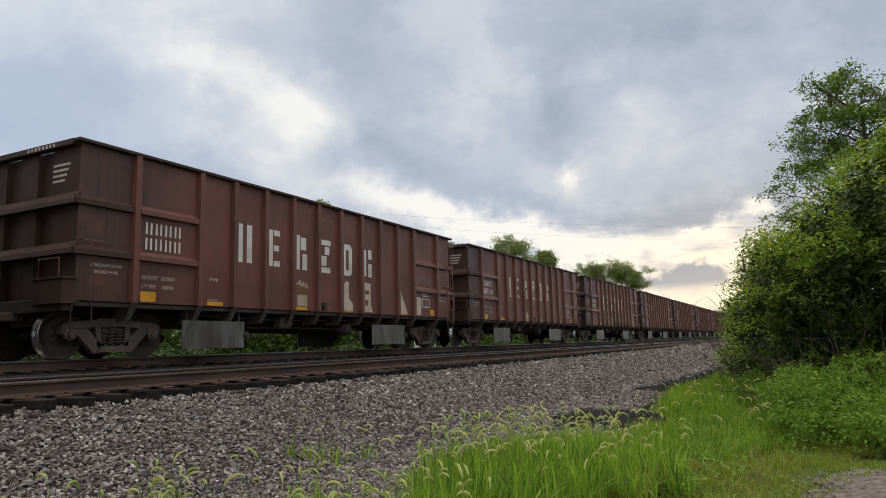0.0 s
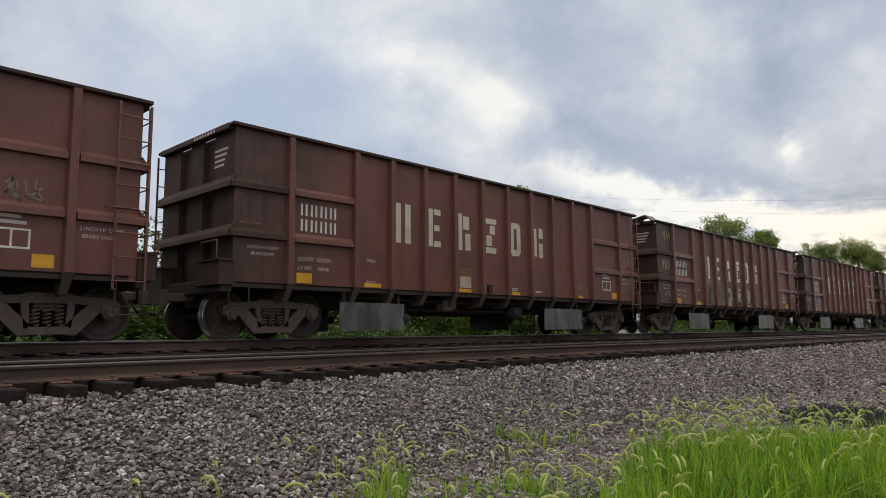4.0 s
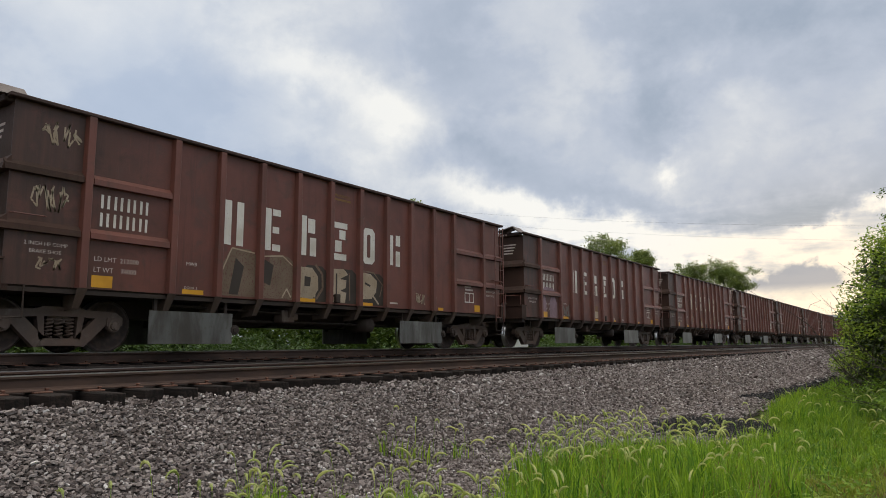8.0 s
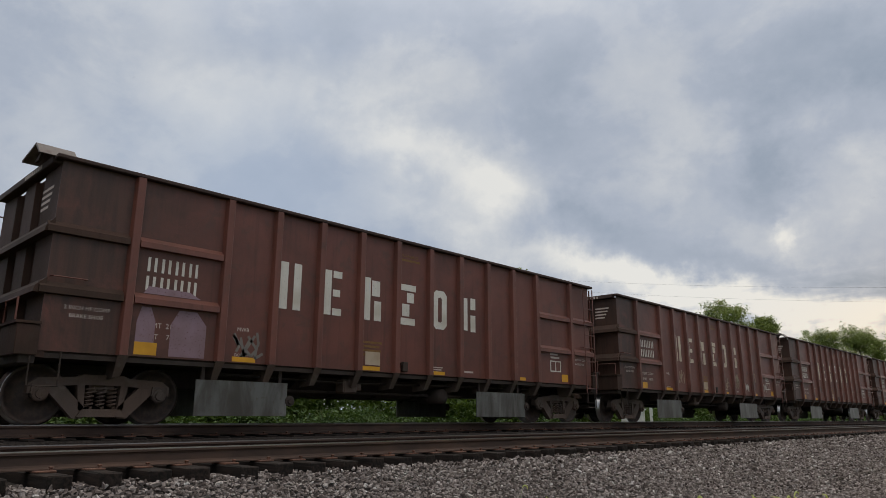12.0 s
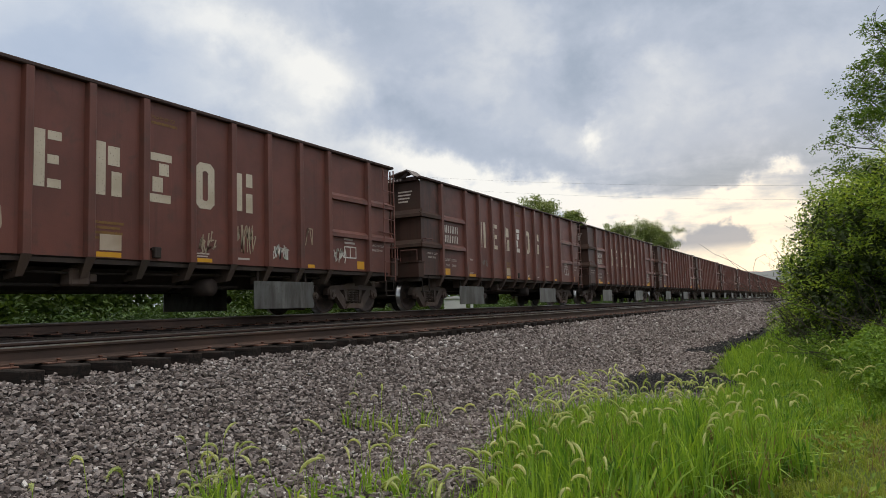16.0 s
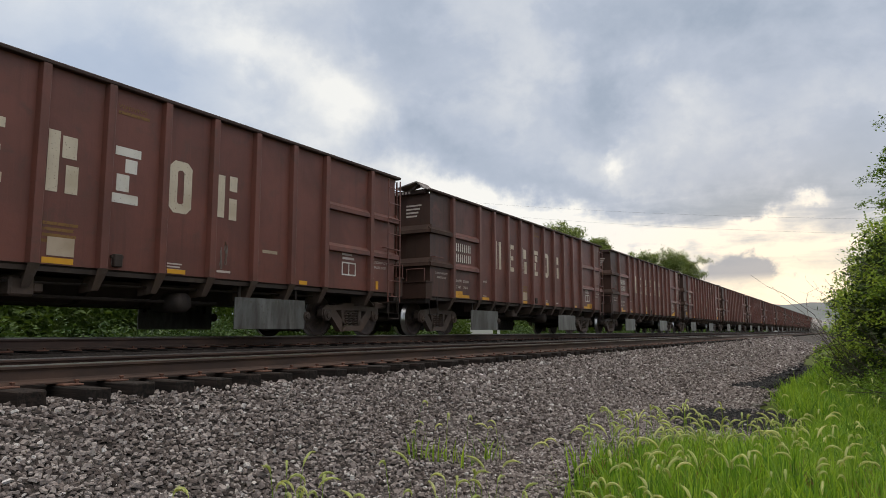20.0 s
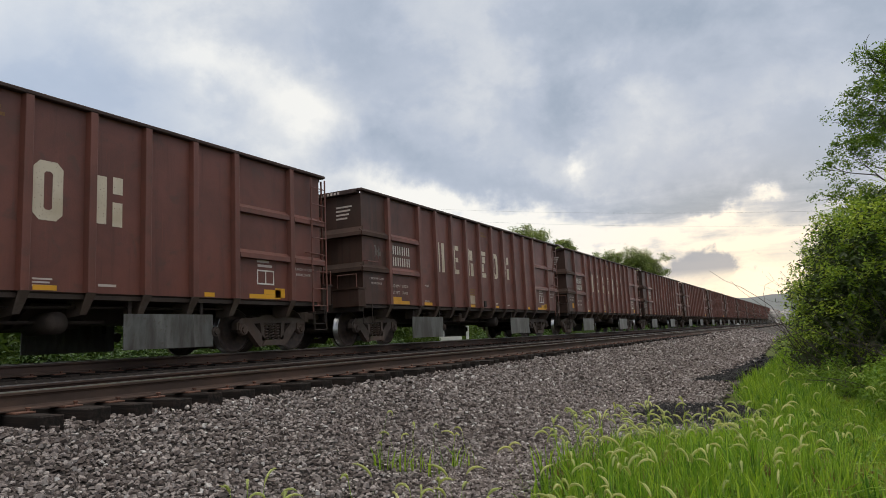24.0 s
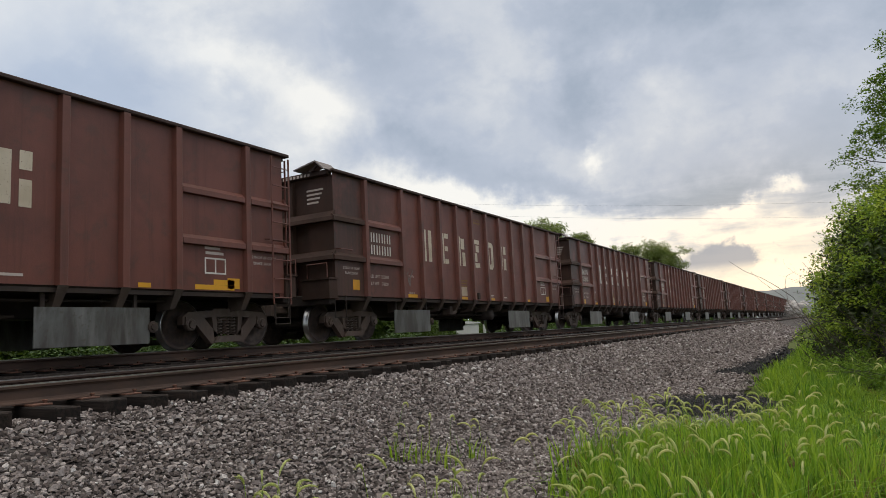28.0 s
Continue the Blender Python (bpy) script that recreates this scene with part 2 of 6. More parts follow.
def shield_build(k, tc, pos):
    n = k.noise(stretched(k, tc, 2.2, 2.2, 0.7), 1.0, 5.0, 0.6, 0.5)
    d = k.noise(stretched(k, tc, 3.2, 3.2, 0.5), 1.0, 5.0, 0.6)
    s = k.noise(tc, 14.0, 4.0, 0.6)
    c = k.mix(k.smooth(n, 0.36, 0.64), (0.165, 0.165, 0.157), (0.085, 0.077, 0.068))
    c = k.mix(k.math("MULTIPLY", k.smooth(d, 0.50, 0.72), 0.5), c, (0.33, 0.325, 0.31))
    return k.mix(k.math("MULTIPLY", k.smooth(s, 0.55, 0.7), 0.5), c, (0.11, 0.085, 0.068)), s


M_SHIELD = material("weathered_galvanised_sheet", shield_build, rough=0.42, metal=0.35, bump=0.1)


def wheel_build(k, tc, pos):
    n = k.noise(tc, 9.0, 4.0, 0.6)
    return k.mix(k.smooth(n, 0.4, 0.7), (0.055, 0.040, 0.034), (0.10, 0.068, 0.052)), n


M_WHEEL = material("rusty_wheel_steel", wheel_build, rough=0.6, metal=0.25, bump=0.15)
M_TREAD = material("polished_tread_steel", lambda k, tc, pos: (k.mix(k.noise(tc, 6.0), (0.42, 0.41, 0.40), (0.62, 0.62, 0.62)),), rough=0.28, metal=1.0)


def worn_paint(colour, under, lost=0.60):
    def build(k, tc, pos):
        n = k.noise(pos, 9.0, 6.0, 0.7)
        g = k.noise(tc, 2.2, 3.0, 0.5)
        c = k.mix(k.smooth(g, 0.35, 0.7), colour, (colour[0] * 0.8, colour[1] * 0.77, colour[2] * 0.72))
        return k.mix(k.smooth(k.noise(tc, 30.0, 4.0, 0.7), lost, lost + 0.10), c, under)
    return build


BROWN = (0.12, 0.043, 0.033)
M_GOLD = material("faded_gold_stencil", worn_paint((0.22, 0.115, 0.03), BROWN, 0.55), rough=0.6)
M_WHITE = material("worn_white_stencil", worn_paint((0.72, 0.69, 0.63), BROWN, 0.62), rough=0.6)
M_CREAM = material("grimy_cream_stencil", worn_paint((0.62, 0.54, 0.42), BROWN, 0.60), rough=0.6)
M_STENCIL = material("faded_small_stencil", worn_paint((0.56, 0.48, 0.43), BROWN, 0.66), rough=0.6)
M_YELLOW = material("yellow_reflective_sheet", worn_paint((0.72, 0.36, 0.025), (0.35, 0.2, 0.06), 0.66), rough=0.45)
M_GRAFFITI = material("sprayed_pale_paint", worn_paint((0.43, 0.345, 0.25), BROWN, 0.58), rough=0.6)
M_GRAFFITI_DARK = material("sprayed_tan_paint", worn_paint((0.185, 0.135, 0.092), BROWN, 0.52), rough=0.6)
M_SOOTY = material("sprayed_dark_paint", worn_paint((0.050, 0.038, 0.030), BROWN, 0.64), rough=0.6)
M_PINK = material("sprayed_lilac_paint", worn_paint((0.30, 0.20, 0.24), BROWN, 0.58), rough=0.6)
M_PLACARD = material("faded_paper", worn_paint((0.50, 0.40, 0.30), BROWN, 0.66), rough=0.7)
M_GREY = material("sprayed_grey_paint", worn_paint((0.20, 0.18, 0.16), BROWN, 0.64), rough=0.6)


def gravel_colour(k, tc, pos):
    r = k.n("ShaderNodeNewGeometry").outputs["Random Per Island"]
    c = k.ramp(r, [(0.0, (0.060, 0.048, 0.044)), (0.22, (0.138, 0.114, 0.106)), (0.6, (0.250, 0.216, 0.203)), (0.95, (0.40, 0.360, 0.340)), (1.0, (0.66, 0.64, 0.62))])
    n = k.noise(pos, 60.0, 3.0, 0.6)
    return k.mix(k.smooth(n, 0.4, 0.7), c, k.mix(0.5, c, (0.09, 0.07, 0.06))), n


M_STONE = material("crushed_grey_ballast", gravel_colour, rough=0.85, spec=0.25, bump=0.08)


def bed_colour(k, tc, pos):
    vor = k.n("ShaderNodeTexVoronoi", {"Vector": pos, "Scale": 17.0}).outputs
    c = k.ramp(k.n("ShaderNodeSeparateXYZ", {0: vor["Color"]}).outputs[0], [(0.0, (0.08, 0.068, 0.062)), (0.5, (0.14, 0.121, 0.110)), (0.9, (0.21, 0.188, 0.172)), (1.0, (0.33, 0.30, 0.28))])
    # oil and brake dust along the tracks, with the shade there painted in too
    px = k.math("ADD", k.n("ShaderNodeSeparateXYZ", {0: pos}).outputs[0], k.math("MULTIPLY", k.math("SUBTRACT", k.noise(pos, 2.0, 4.0, 0.6), 0.5), 0.5))
    c = k.mix(k.math("MULTIPLY", k.math("SUBTRACT", 1.0, k.smooth(px, 4.6, 5.2)), 0.85), c, (0.036, 0.027, 0.022))
    edge = k.smooth(vor["Distance"], 0.0, 0.55)
    c = k.mix(edge, c, k.mix(0.8, c, (0.02, 0.017, 0.016)))
    return c, k.math("SUBTRACT", 1.0, vor["Distance"])


M_BED = material("ballast_bed", bed_colour, rough=0.9, spec=0.2, bump=1.0)


def rail_side(k, tc, pos):
    n = k.noise(stretched(k, pos, 4.0, 1.2, 4.0), 1.0, 5.0, 0.6)
    g = k.noise(pos, 50.0, 3.0)
    return k.mix(k.smooth(n, 0.4, 0.65), (0.062, 0.041, 0.033), (0.095, 0.058, 0.043)), g


M_RAIL = material("rail_rust", rail_side, rough=0.75, spec=0.3, bump=0.1)
M_RAILTOP = material("rail_worn_top", lambda k, tc, pos: (k.mix(k.noise(stretched(k, pos, 30.0, 0.6, 1.0), 1.0), (0.30, 0.28, 0.27), (0.5, 0.48, 0.46)),), rough=0.3, metal=0.9)
M_PLATE = material("rusty_tie_plate", rusty_paint((0.150, 0.070, 0.045), (0.105, 0.050, 0.034), (0.19, 0.110, 0.075)), bump=0.3)


def tie_build(k, tc, pos):
    ob = k.n("ShaderNodeObjectInfo").outputs["Random"]
    n = k.noise(stretched(k, pos, 2.0, 26.0, 26.0), 1.0, 4.0, 0.6)
    c = k.mix(k.smooth(n, 0.35, 0.7), (0.012, 0.010, 0.009), (0.040, 0.028, 0.023))
    return k.mix(k.math("MULTIPLY", ob, 0.4), c, (0.014, 0.012, 0.011)), n


M_TIE = material("creosoted_timber", tie_build, rough=0.85, spec=0.2, bump=0.5)


def ground_build(k, tc, pos):
    a = k.noise(pos, 0.35, 4.0, 0.6)
    b = k.noise(pos, 3.0, 5.0, 0.65)
    f = k.noise(pos, 30.0, 3.0, 0.6)
    c = k.mix(k.smooth(a, 0.35, 0.65), (0.075, 0.105, 0.022), (0.10, 0.13, 0.028))
    c = k.mix(k.math("MULTIPLY", k.smooth(b, 0.55, 0.75), 0.6), c, (0.10, 0.075, 0.04))
    return k.mix(k.smooth(f, 0.4, 0.7), c, k.mix(0.5, c, (0.035, 0.05, 0.012))), f


M_GROUND = material("grassy_earth", ground_build, rough=0.95, spec=0.1, bump=0.6)


def leaf_mat(name, a, b, c, trans=0.35):
    m = bpy.data.materials.new(name)
    m.use_nodes = True
    k = Tree(m.node_tree)
    geo = k.n("ShaderNodeNewGeometry")
    col = k.ramp(geo.outputs["Random Per Island"], [(0.0, a), (0.6, b), (1.0, c)])
    patch = k.noise(geo.outputs["Position"], 1.6, 4.0, 0.65)
    col = k.mix(k.smooth(patch, 0.35, 0.7), col, k.mix(0.55, col, c))
    bs = k.n("ShaderNodeBsdfPrincipled", {"Base Color": col, "Roughness": 0.55, "Specular IOR Level": 0.3})
    tr = k.n("ShaderNodeBsdfTranslucent", {"Color": k.mix(1.0, col, (1.25, 1.2, 0.6), "MULTIPLY")})
    mx = k.n("ShaderNodeMixShader", {0: trans, 1: bs.outputs[0], 2: tr.outputs[0]})
    k.t.links.new(mx.outputs[0], k.n("ShaderNodeOutputMaterial").inputs[0])
    return m


M_BLADE = leaf_mat("bright_grass_blades", (0.042, 0.125, 0.018), (0.165, 0.325, 0.032), (0.35, 0.49, 0.065), 0.48)
M_LAWN = leaf_mat("short_lawn_blades", (0.11, 0.18, 0.022), (0.23, 0.32, 0.034), (0.34, 0.36, 0.08), 0.45)
M_DRY = leaf_mat("dry_grass_blades", (0.22, 0.14, 0.07), (0.28, 0.19, 0.09), (0.17, 0.10, 0.06), 0.3)
M_SEED = leaf_mat("foxtail_bristles", (0.36, 0.44, 0.15), (0.50, 0.56, 0.24), (0.64, 0.65, 0.37), 0.5)
M_LEAF = leaf_mat("shrub_leaves", (0.06, 0.135, 0.022), (0.185, 0.31, 0.040), (0.42, 0.52, 0.075), 0.34)
# darkened leaf green, with the shade of the wood put into it
M_LEAF_DARK = leaf_mat("shade_toned_wood_leaves", (0.045, 0.08, 0.02), (0.07, 0.12, 0.027), (0.11, 0.17, 0.04))
# darker than the shrubs: the crown's silhouette against the sky, put into colour
M_LEAF_TREE = leaf_mat("edge_tree_leaves", (0.045, 0.10, 0.02), (0.105, 0.19, 0.032), (0.22, 0.32, 0.05), 0.3)
# near-black green: the thicket's inside shade is put into this colour
M_LEAF_INNER = leaf_mat("shade_toned_inner_leaves", (0.032, 0.05, 0.014), (0.045, 0.07, 0.018), (0.06, 0.09, 0.022), 0.1)
# paler, greyer green: the haze of distance is put into the leaf colour
M_LEAF_FAR = leaf_mat("haze_paled_tree_leaves", (0.14, 0.19, 0.065), (0.20, 0.26, 0.09), (0.27, 0.32, 0.125))
M_WEED = leaf_mat("trackside_weeds", (0.08, 0.16, 0.022), (0.15, 0.27, 0.034), (0.27, 0.40, 0.06))
# dark green that carries the train's shade on the brush
M_BRUSH = leaf_mat("shade_toned_brush_leaves", (0.035, 0.072, 0.026), (0.050, 0.100, 0.032), (0.115, 0.195, 0.05), 0.2)
M_BARK = material("rough_grey_bark", lambda k, tc, pos: (k.mix(k.noise(stretched(k, pos, 9.0, 9.0, 2.0), 1.0, 4.0), (0.05, 0.04, 0.032), (0.12, 0.10, 0.085)), k.noise(pos, 20.0)), rough=0.9, bump=0.5)
M_SHED = material("white_painted_steel", lambda k, tc, pos: (k.mix(k.noise(pos, 3.0, 4.0), (0.80, 0.81, 0.82), (0.70, 0.70, 0.70)),), rough=0.5)
M_WIRE = material("dark_cable", lambda k, tc, pos: (k.mix(k.noise(pos, 2.0), (0.04, 0.04, 0.045), (0.06, 0.06, 0.065)),), rough=0.6)


def coal_build(k, tc, pos):
    n = k.noise(pos, 40.0, 4.0, 0.65)
    return k.mix(k.smooth(n, 0.4, 0.7), (0.014, 0.014, 0.016), (0.045, 0.043, 0.043)), n


M_COAL = material("black_cinder_fines", coal_build, rough=0.75, spec=0.3, bump=0.8)
M_DIRT = material("pale_gravel_lot", lambda k, tc, pos: (k.mix(k.smooth(k.noise(pos, 9.0, 6.0, 0.7), 0.35, 0.65), (0.085, 0.07, 0.05), (0.23, 0.20, 0.17)), k.noise(pos, 45.0, 4.0)), rough=0.95, bump=0.6)


def dust_material():
    m = bpy.data.materials.new("drifting_dust")
    m.use_nodes = True
    k = Tree(m.node_tree)
    geo = k.n("ShaderNodeNewGeometry")
    thick = k.math("MULTIPLY", k.smooth(k.noise(geo.outputs["Position"], 0.5, 4.0, 0.6), 0.30, 0.70), 0.6)
    df = k.n("ShaderNodeBsdfDiffuse", {"Color": (0.62, 0.59, 0.56, 1)})
    mx = k.n("ShaderNodeMixShader", {0: thick, 1: k.n("ShaderNodeBsdfTransparent").outputs[0], 2: df.outputs[0]})
    k.t.links.new(mx.outputs[0], k.n("ShaderNodeOutputMaterial").inputs[0])
    return m


M_DUST = dust_material()
M_HILL = material("hazy_wooded_hill", lambda k, tc, pos: (k.mix(k.noise(pos, 0.05, 5.0), (0.19, 0.205, 0.20), (0.26, 0.27, 0.265)),), rough=1.0, spec=0.0)


# ---------------------------------------------------------------- mesh helpers
class Mesh:
    """Collects simple solids into one mesh."""

    def __init__(self):
        self.v, self.f = [], []

    def add(self, verts, faces):
        n = len(self.v)
        self.v += [tuple(p) for p in verts]
        self.f += [tuple(i + n for i in f) for f in faces]
        return self

    def box(self, x0, x1, y0, y1, z0, z1, c=0.0):
        """A box, with its edges along y and x chamfered by c."""
        if c <= 0:
            vs = [(x, y, z) for z in (z0, z1) for y in (y0, y1) for x in (x0, x1)]
            return self.add(vs, [(0, 2, 3, 1), (4, 5, 7, 6), (0, 1, 5, 4), (2, 6, 7, 3), (0, 4, 6, 2), (1, 3, 7, 5)])
        vs, q = [], []
        for z, i in ((z0, c), (z0 + c, 0), (z1 - c, 0), (z1, c)):
            vs += [(x0 + i, y0 + c, z), (x0 + c, y0 + i, z), (x1 - c, y0 + i, z), (x1 - i, y0 + c, z), (x1 - i, y1 - c, z), (x1 - c, y1 - i, z), (x0 + c, y1 - i, z), (x0 + i, y1 - c, z)]
        for r in range(3):
            for i in range(8):
                j = (i + 1) % 8
                q.append((r * 8 + i, r * 8 + j, r * 8 + 8 + j, r * 8 + 8 + i))
        return self.add(vs, q + [tuple(range(7, -1, -1)), tuple(range(24, 32))])

    def prism(self, profile, axis, a, b):
        """A profile drawn out along an axis from a to b. Profile points are the other two coordinates in order."""
        def at(p, s):
            return {"x": (s, p[0], p[1]), "y": (p[0], s, p[1]), "z": (p[0], p[1], s)}[axis]
        n = len(profile)
        vs = [at(p, a) for p in profile] + [at(p, b) for p in profile]
        fs = [(i, (i + 1) % n, n + (i + 1) % n, n + i) for i in range(n)]
        return self.add(vs, fs + [tuple(range(n - 1, -1, -1)), tuple(range(n, 2 * n))])

    def tube(self, path, r, sides=6, r_end=None):
        """A round bar through the points of the path."""
        path = [Vector(p) for p in path]
        r_end = r if r_end is None else r_end
        rings, vs, n = [], [], len(path)
        for i, p in enumerate(path):
            way = (path[min(i + 1, n - 1)] - path[max(i - 1, 0)]).normalized()
            side = way.cross(Vector((0, 0, 1)) if abs(way.z) < 0.9 else Vector((1, 0, 0))).normalized()
            up = side.cross(way)
            rad = r + (r_end - r) * i / (n - 1)
            for s in range(sides):
                a = 2 * math.pi * s / sides
                vs.append(p + side * (rad * math.cos(a)) + up * (rad * math.sin(a)))
        fs = [(i * sides + s, i * sides + (s + 1) % sides, (i + 1) * sides + (s + 1) % sides, (i + 1) * sides + s) for i in range(n - 1) for s in range(sides)]
        fs += [tuple(range(sides - 1, -1, -1)), tuple(range((n - 1) * sides, n * sides))]
        return self.add(vs, fs)

    def lathe(self, profile, steps=24, centre=(0, 0, 0)):
        """A profile of (x, radius) turned round the x axis."""
        vs = [(centre[0] + x, centre[1] + r * math.cos(2 * math.pi * s / steps), centre[2] + r * math.sin(2 * math.pi * s / steps)) for x, r in profile for s in range(steps)]
        n = len(profile)
        fs = [(i * steps + s, i * steps + (s + 1) % steps, (i + 1) * steps + (s + 1) % steps, (i + 1) * steps + s) for i in range(n - 1) for s in range(steps)]
        fs += [tuple(range(steps - 1, -1, -1)), tuple(range((n - 1) * steps, n * steps))]
        return self.add(vs, fs)

    def data(self, name, *mats, smooth=False):
        me = bpy.data.meshes.new(name)
        me.from_pydata(self.v, [], self.f)
        bm = bmesh.new()
        bm.from_mesh(me)
        bmesh.ops.recalc_face_normals(bm, faces=bm.faces)
        bm.to_mesh(me)
        bm.free()
        for m in mats:
            me.materials.append(m)
        if smooth:
            me.polygons.foreach_set("use_smooth", [True] * len(me.polygons))
        return me


def part(name, mesh, mat, parent, label="", at=None, smooth=False):
    """ONE mesh object under a thing or under a part. mesh: a Mesh, or mesh data to share."""
    me = mesh if isinstance(mesh, bpy.types.Mesh) else mesh.data(name, mat, smooth=smooth)
    ob = new(name, me)
    ob.parent = parent
    if at is not None:
        ob.location = at
    if label:
        ob["label"] = label
    return ob


def thing(name, mesh, mat, label, category, group="", kind="", smooth=False, at=None):
    me = mesh if isinstance(mesh, bpy.types.Mesh) else mesh.data(name, mat, smooth=smooth)
    ob = new(name, me)
    if at is not None:
        ob.matrix_basis = at
    return tagged(ob, label, category, group, kind)


def raw(name, verts, tris, mat, smooth=False):
    """A large mesh from arrays of vertices and of triangles or quads."""
    verts, tris = np.asarray(verts, np.float32), np.asarray(tris, np.int32)
    me = bpy.data.meshes.new(name)
    k = tris.shape[1]
    me.vertices.add(len(verts))
    me.vertices.foreach_set("co", verts.ravel())
    me.loops.add(tris.size)
    me.loops.foreach_set("vertex_index", tris.ravel())
    me.polygons.add(len(tris))
    me.polygons.foreach_set("loop_start", np.arange(0, tris.size, k, dtype=np.int32))
    me.polygons.foreach_set("use_smooth", np.full(len(tris), smooth))
    me.update(calc_edges=True)
    me.validate()
    me.materials.append(mat)
    return me


# ---------------------------------------------------------------- ground
FAR_TOP, NEAR_X, NEAR_TOP = 0.0, 4.05, -0.20     # rail tops; centre line of the near track
LAND = -1.45                                      # level ground beside the line


def toe(y):
    """Where the ballast slope meets the level ground."""
    return 7.55 + 0.15 * math.sin(y * 0.7) + 0.1 * math.sin(y * 1.9 + 1)


def ground_height(x, y):
    bumps = 0.05 * noise.noise((x * 0.35, y * 0.35, 0.0)) + 0.02 * noise.noise((x * 1.3, y * 1.3, 4.0))
    if x > 5.4:
        k = min(1.0, (x - 5.4) / (toe(y) - 5.4))
        return -0.60 + (LAND + 0.55) * k - 0.02 + (bumps if x > 8 else 0.0)
    if x > -1.6:
        return -0.62
    k = min(1.0, (-1.6 - x) / 2.2)
    return -0.62 - 0.5 * k + bumps


def build_ground():
    xs = [-3000, -900, -300, -100, -40, -20, -12, -8, -5, -3.8, -2.8, -1.6, 0, 2, 4, 5.4] + [5.4 + 0.3 * i for i in range(1, 40)] + [18, 20, 24, 30, 45, 80, 200, 700, 3000]
    ys = [-3000, -800, -200, -60, -30, -15, -8] + [-4 + 0.4 * i for i in range(0, 90)] + [33, 36, 40, 46, 54, 64, 80, 110, 150, 220, 400, 900, 3000]
    vs = [(x, y, ground_height(x, y)) for y in ys for x in xs]
    n = len(xs)
    fs = [(j * n + i, j * n + i + 1, (j + 1) * n + i + 1, (j + 1) * n + i) for j in range(len(ys) - 1) for i in range(n - 1)]
    return tagged(new("ground", raw("ground", vs, fs, M_GROUND, smooth=True)), "green grassy earth beside the railway embankment", "ground", kind="structure")


EDGE = [(-100.0, 9.6), (4.0, 9.6), (5.4, 9.25), (8.0, 8.65), (10.0, 8.75), (11.3, 9.9), (13.0, 10.5), (14.4, 10.1), (16.0, 9.4), (22.0, 9.4), (32.0, 9.2), (45.0, 8.7)]


def bed_edge(y):
    """Where the spread gravel gives way to grass."""
    x = EDGE[-1][1]
    for (y0, x0), (y1, x1) in zip(EDGE, EDGE[1:]):
        if y0 <= y < y1:
            x = x0 + (x1 - x0) * (y - y0) / (y1 - y0)
    return x + 0.12 * math.sin(y * 2.3) + 0.08 * math.sin(y * 5.1)


def bed_height(x, y):
    if x > 5.45:
        k = (x - 5.45) / (toe(y) - 5.45)
        z = -0.575 + (LAND + 0.575) * min(1.0, k) + 0.03
        return z + 0.025 * noise.noise((x * 1.2, y * 1.2, 9.0))
    if x > 4.75:
        return -0.545
    if x > 1.9:
        return -0.50
    if x > 1.4:
        return -0.42 + (1.9 - x) / 0.5 * 0.20
    if x > -1.45:
        return -0.225
    return -0.225 - (-1.45 - x) * 0.5


def build_bed():
    vs, fs, cols = [], [], 26
    ys = [-60, -30, -12] + [-5 + 0.5 * i for i in range(0, 100)] + [46, 50, 56, 64, 76, 95, 130, 190, 300, 600, 1500]
    for y in ys:
        e = bed_edge(min(y, 45.0))
        xs = [-2.6, -2.0, -1.45, 0, 1.4, 1.95, 4.0, 5.45] + [5.45 + (e - 5.45) * (i + 1) / 18 for i in range(18)]
        vs += [(x, y, bed_height(x, min(y, 60)) if i < 25 else LAND - 0.05) for i, x in enumerate(xs)]
    for j in range(len(ys) - 1):
        fs += [(j * cols + i, j * cols + i + 1, (j + 1) * cols + i + 1, (j + 1) * cols + i) for i in range(cols - 1)]
    return tagged(new("ballast_bed", raw("ballast_bed", vs, fs, M_BED, smooth=True)), "grey crushed-stone ballast bed under two railway tracks", "railway ballast", kind="structure")


build_ground()
build_bed()


# ---------------------------------------------------------------- tracks
RAIL = [(-0.076, 0.0), (0.076, 0.0), (0.076, 0.011), (0.022, 0.028), (0.009, 0.045), (0.009, 0.118), (0.017, 0.135), (0.036, 0.143), (0.037, 0.162), (0.028, 0.175),
        (-0.028, 0.175), (-0.037, 0.162), (-0.036, 0.143), (-0.017, 0.135), (-0.009, 0.118), (-0.009, 0.045), (-0.022, 0.028), (-0.076, 0.011)]
RAIL_H = 0.175


def build_track(name, cx, top, label):
    base = tagged(new(name), label, "railway track", kind="structure")
    base.location = (cx, 0, top)
    for s in (-1, 1):
        rail = part("rail", Mesh().prism([(s * 0.755 + px, pz - RAIL_H) for px, pz in RAIL], "y", -80, 900), M_RAIL, base)
        part("running_surface", Mesh().box(s * 0.755 - 0.033, s * 0.755 + 0.033, -80, 900, -0.008, 0.003), M_RAILTOP, rail, "worn bright top of the rail")
    return base


far_track = build_track("far_track", 0.0, FAR_TOP, "railway track with rusty rails under the train")
near_track = build_track("near_track", NEAR_X, NEAR_TOP, "empty railway track with rusty rails on timber ties")


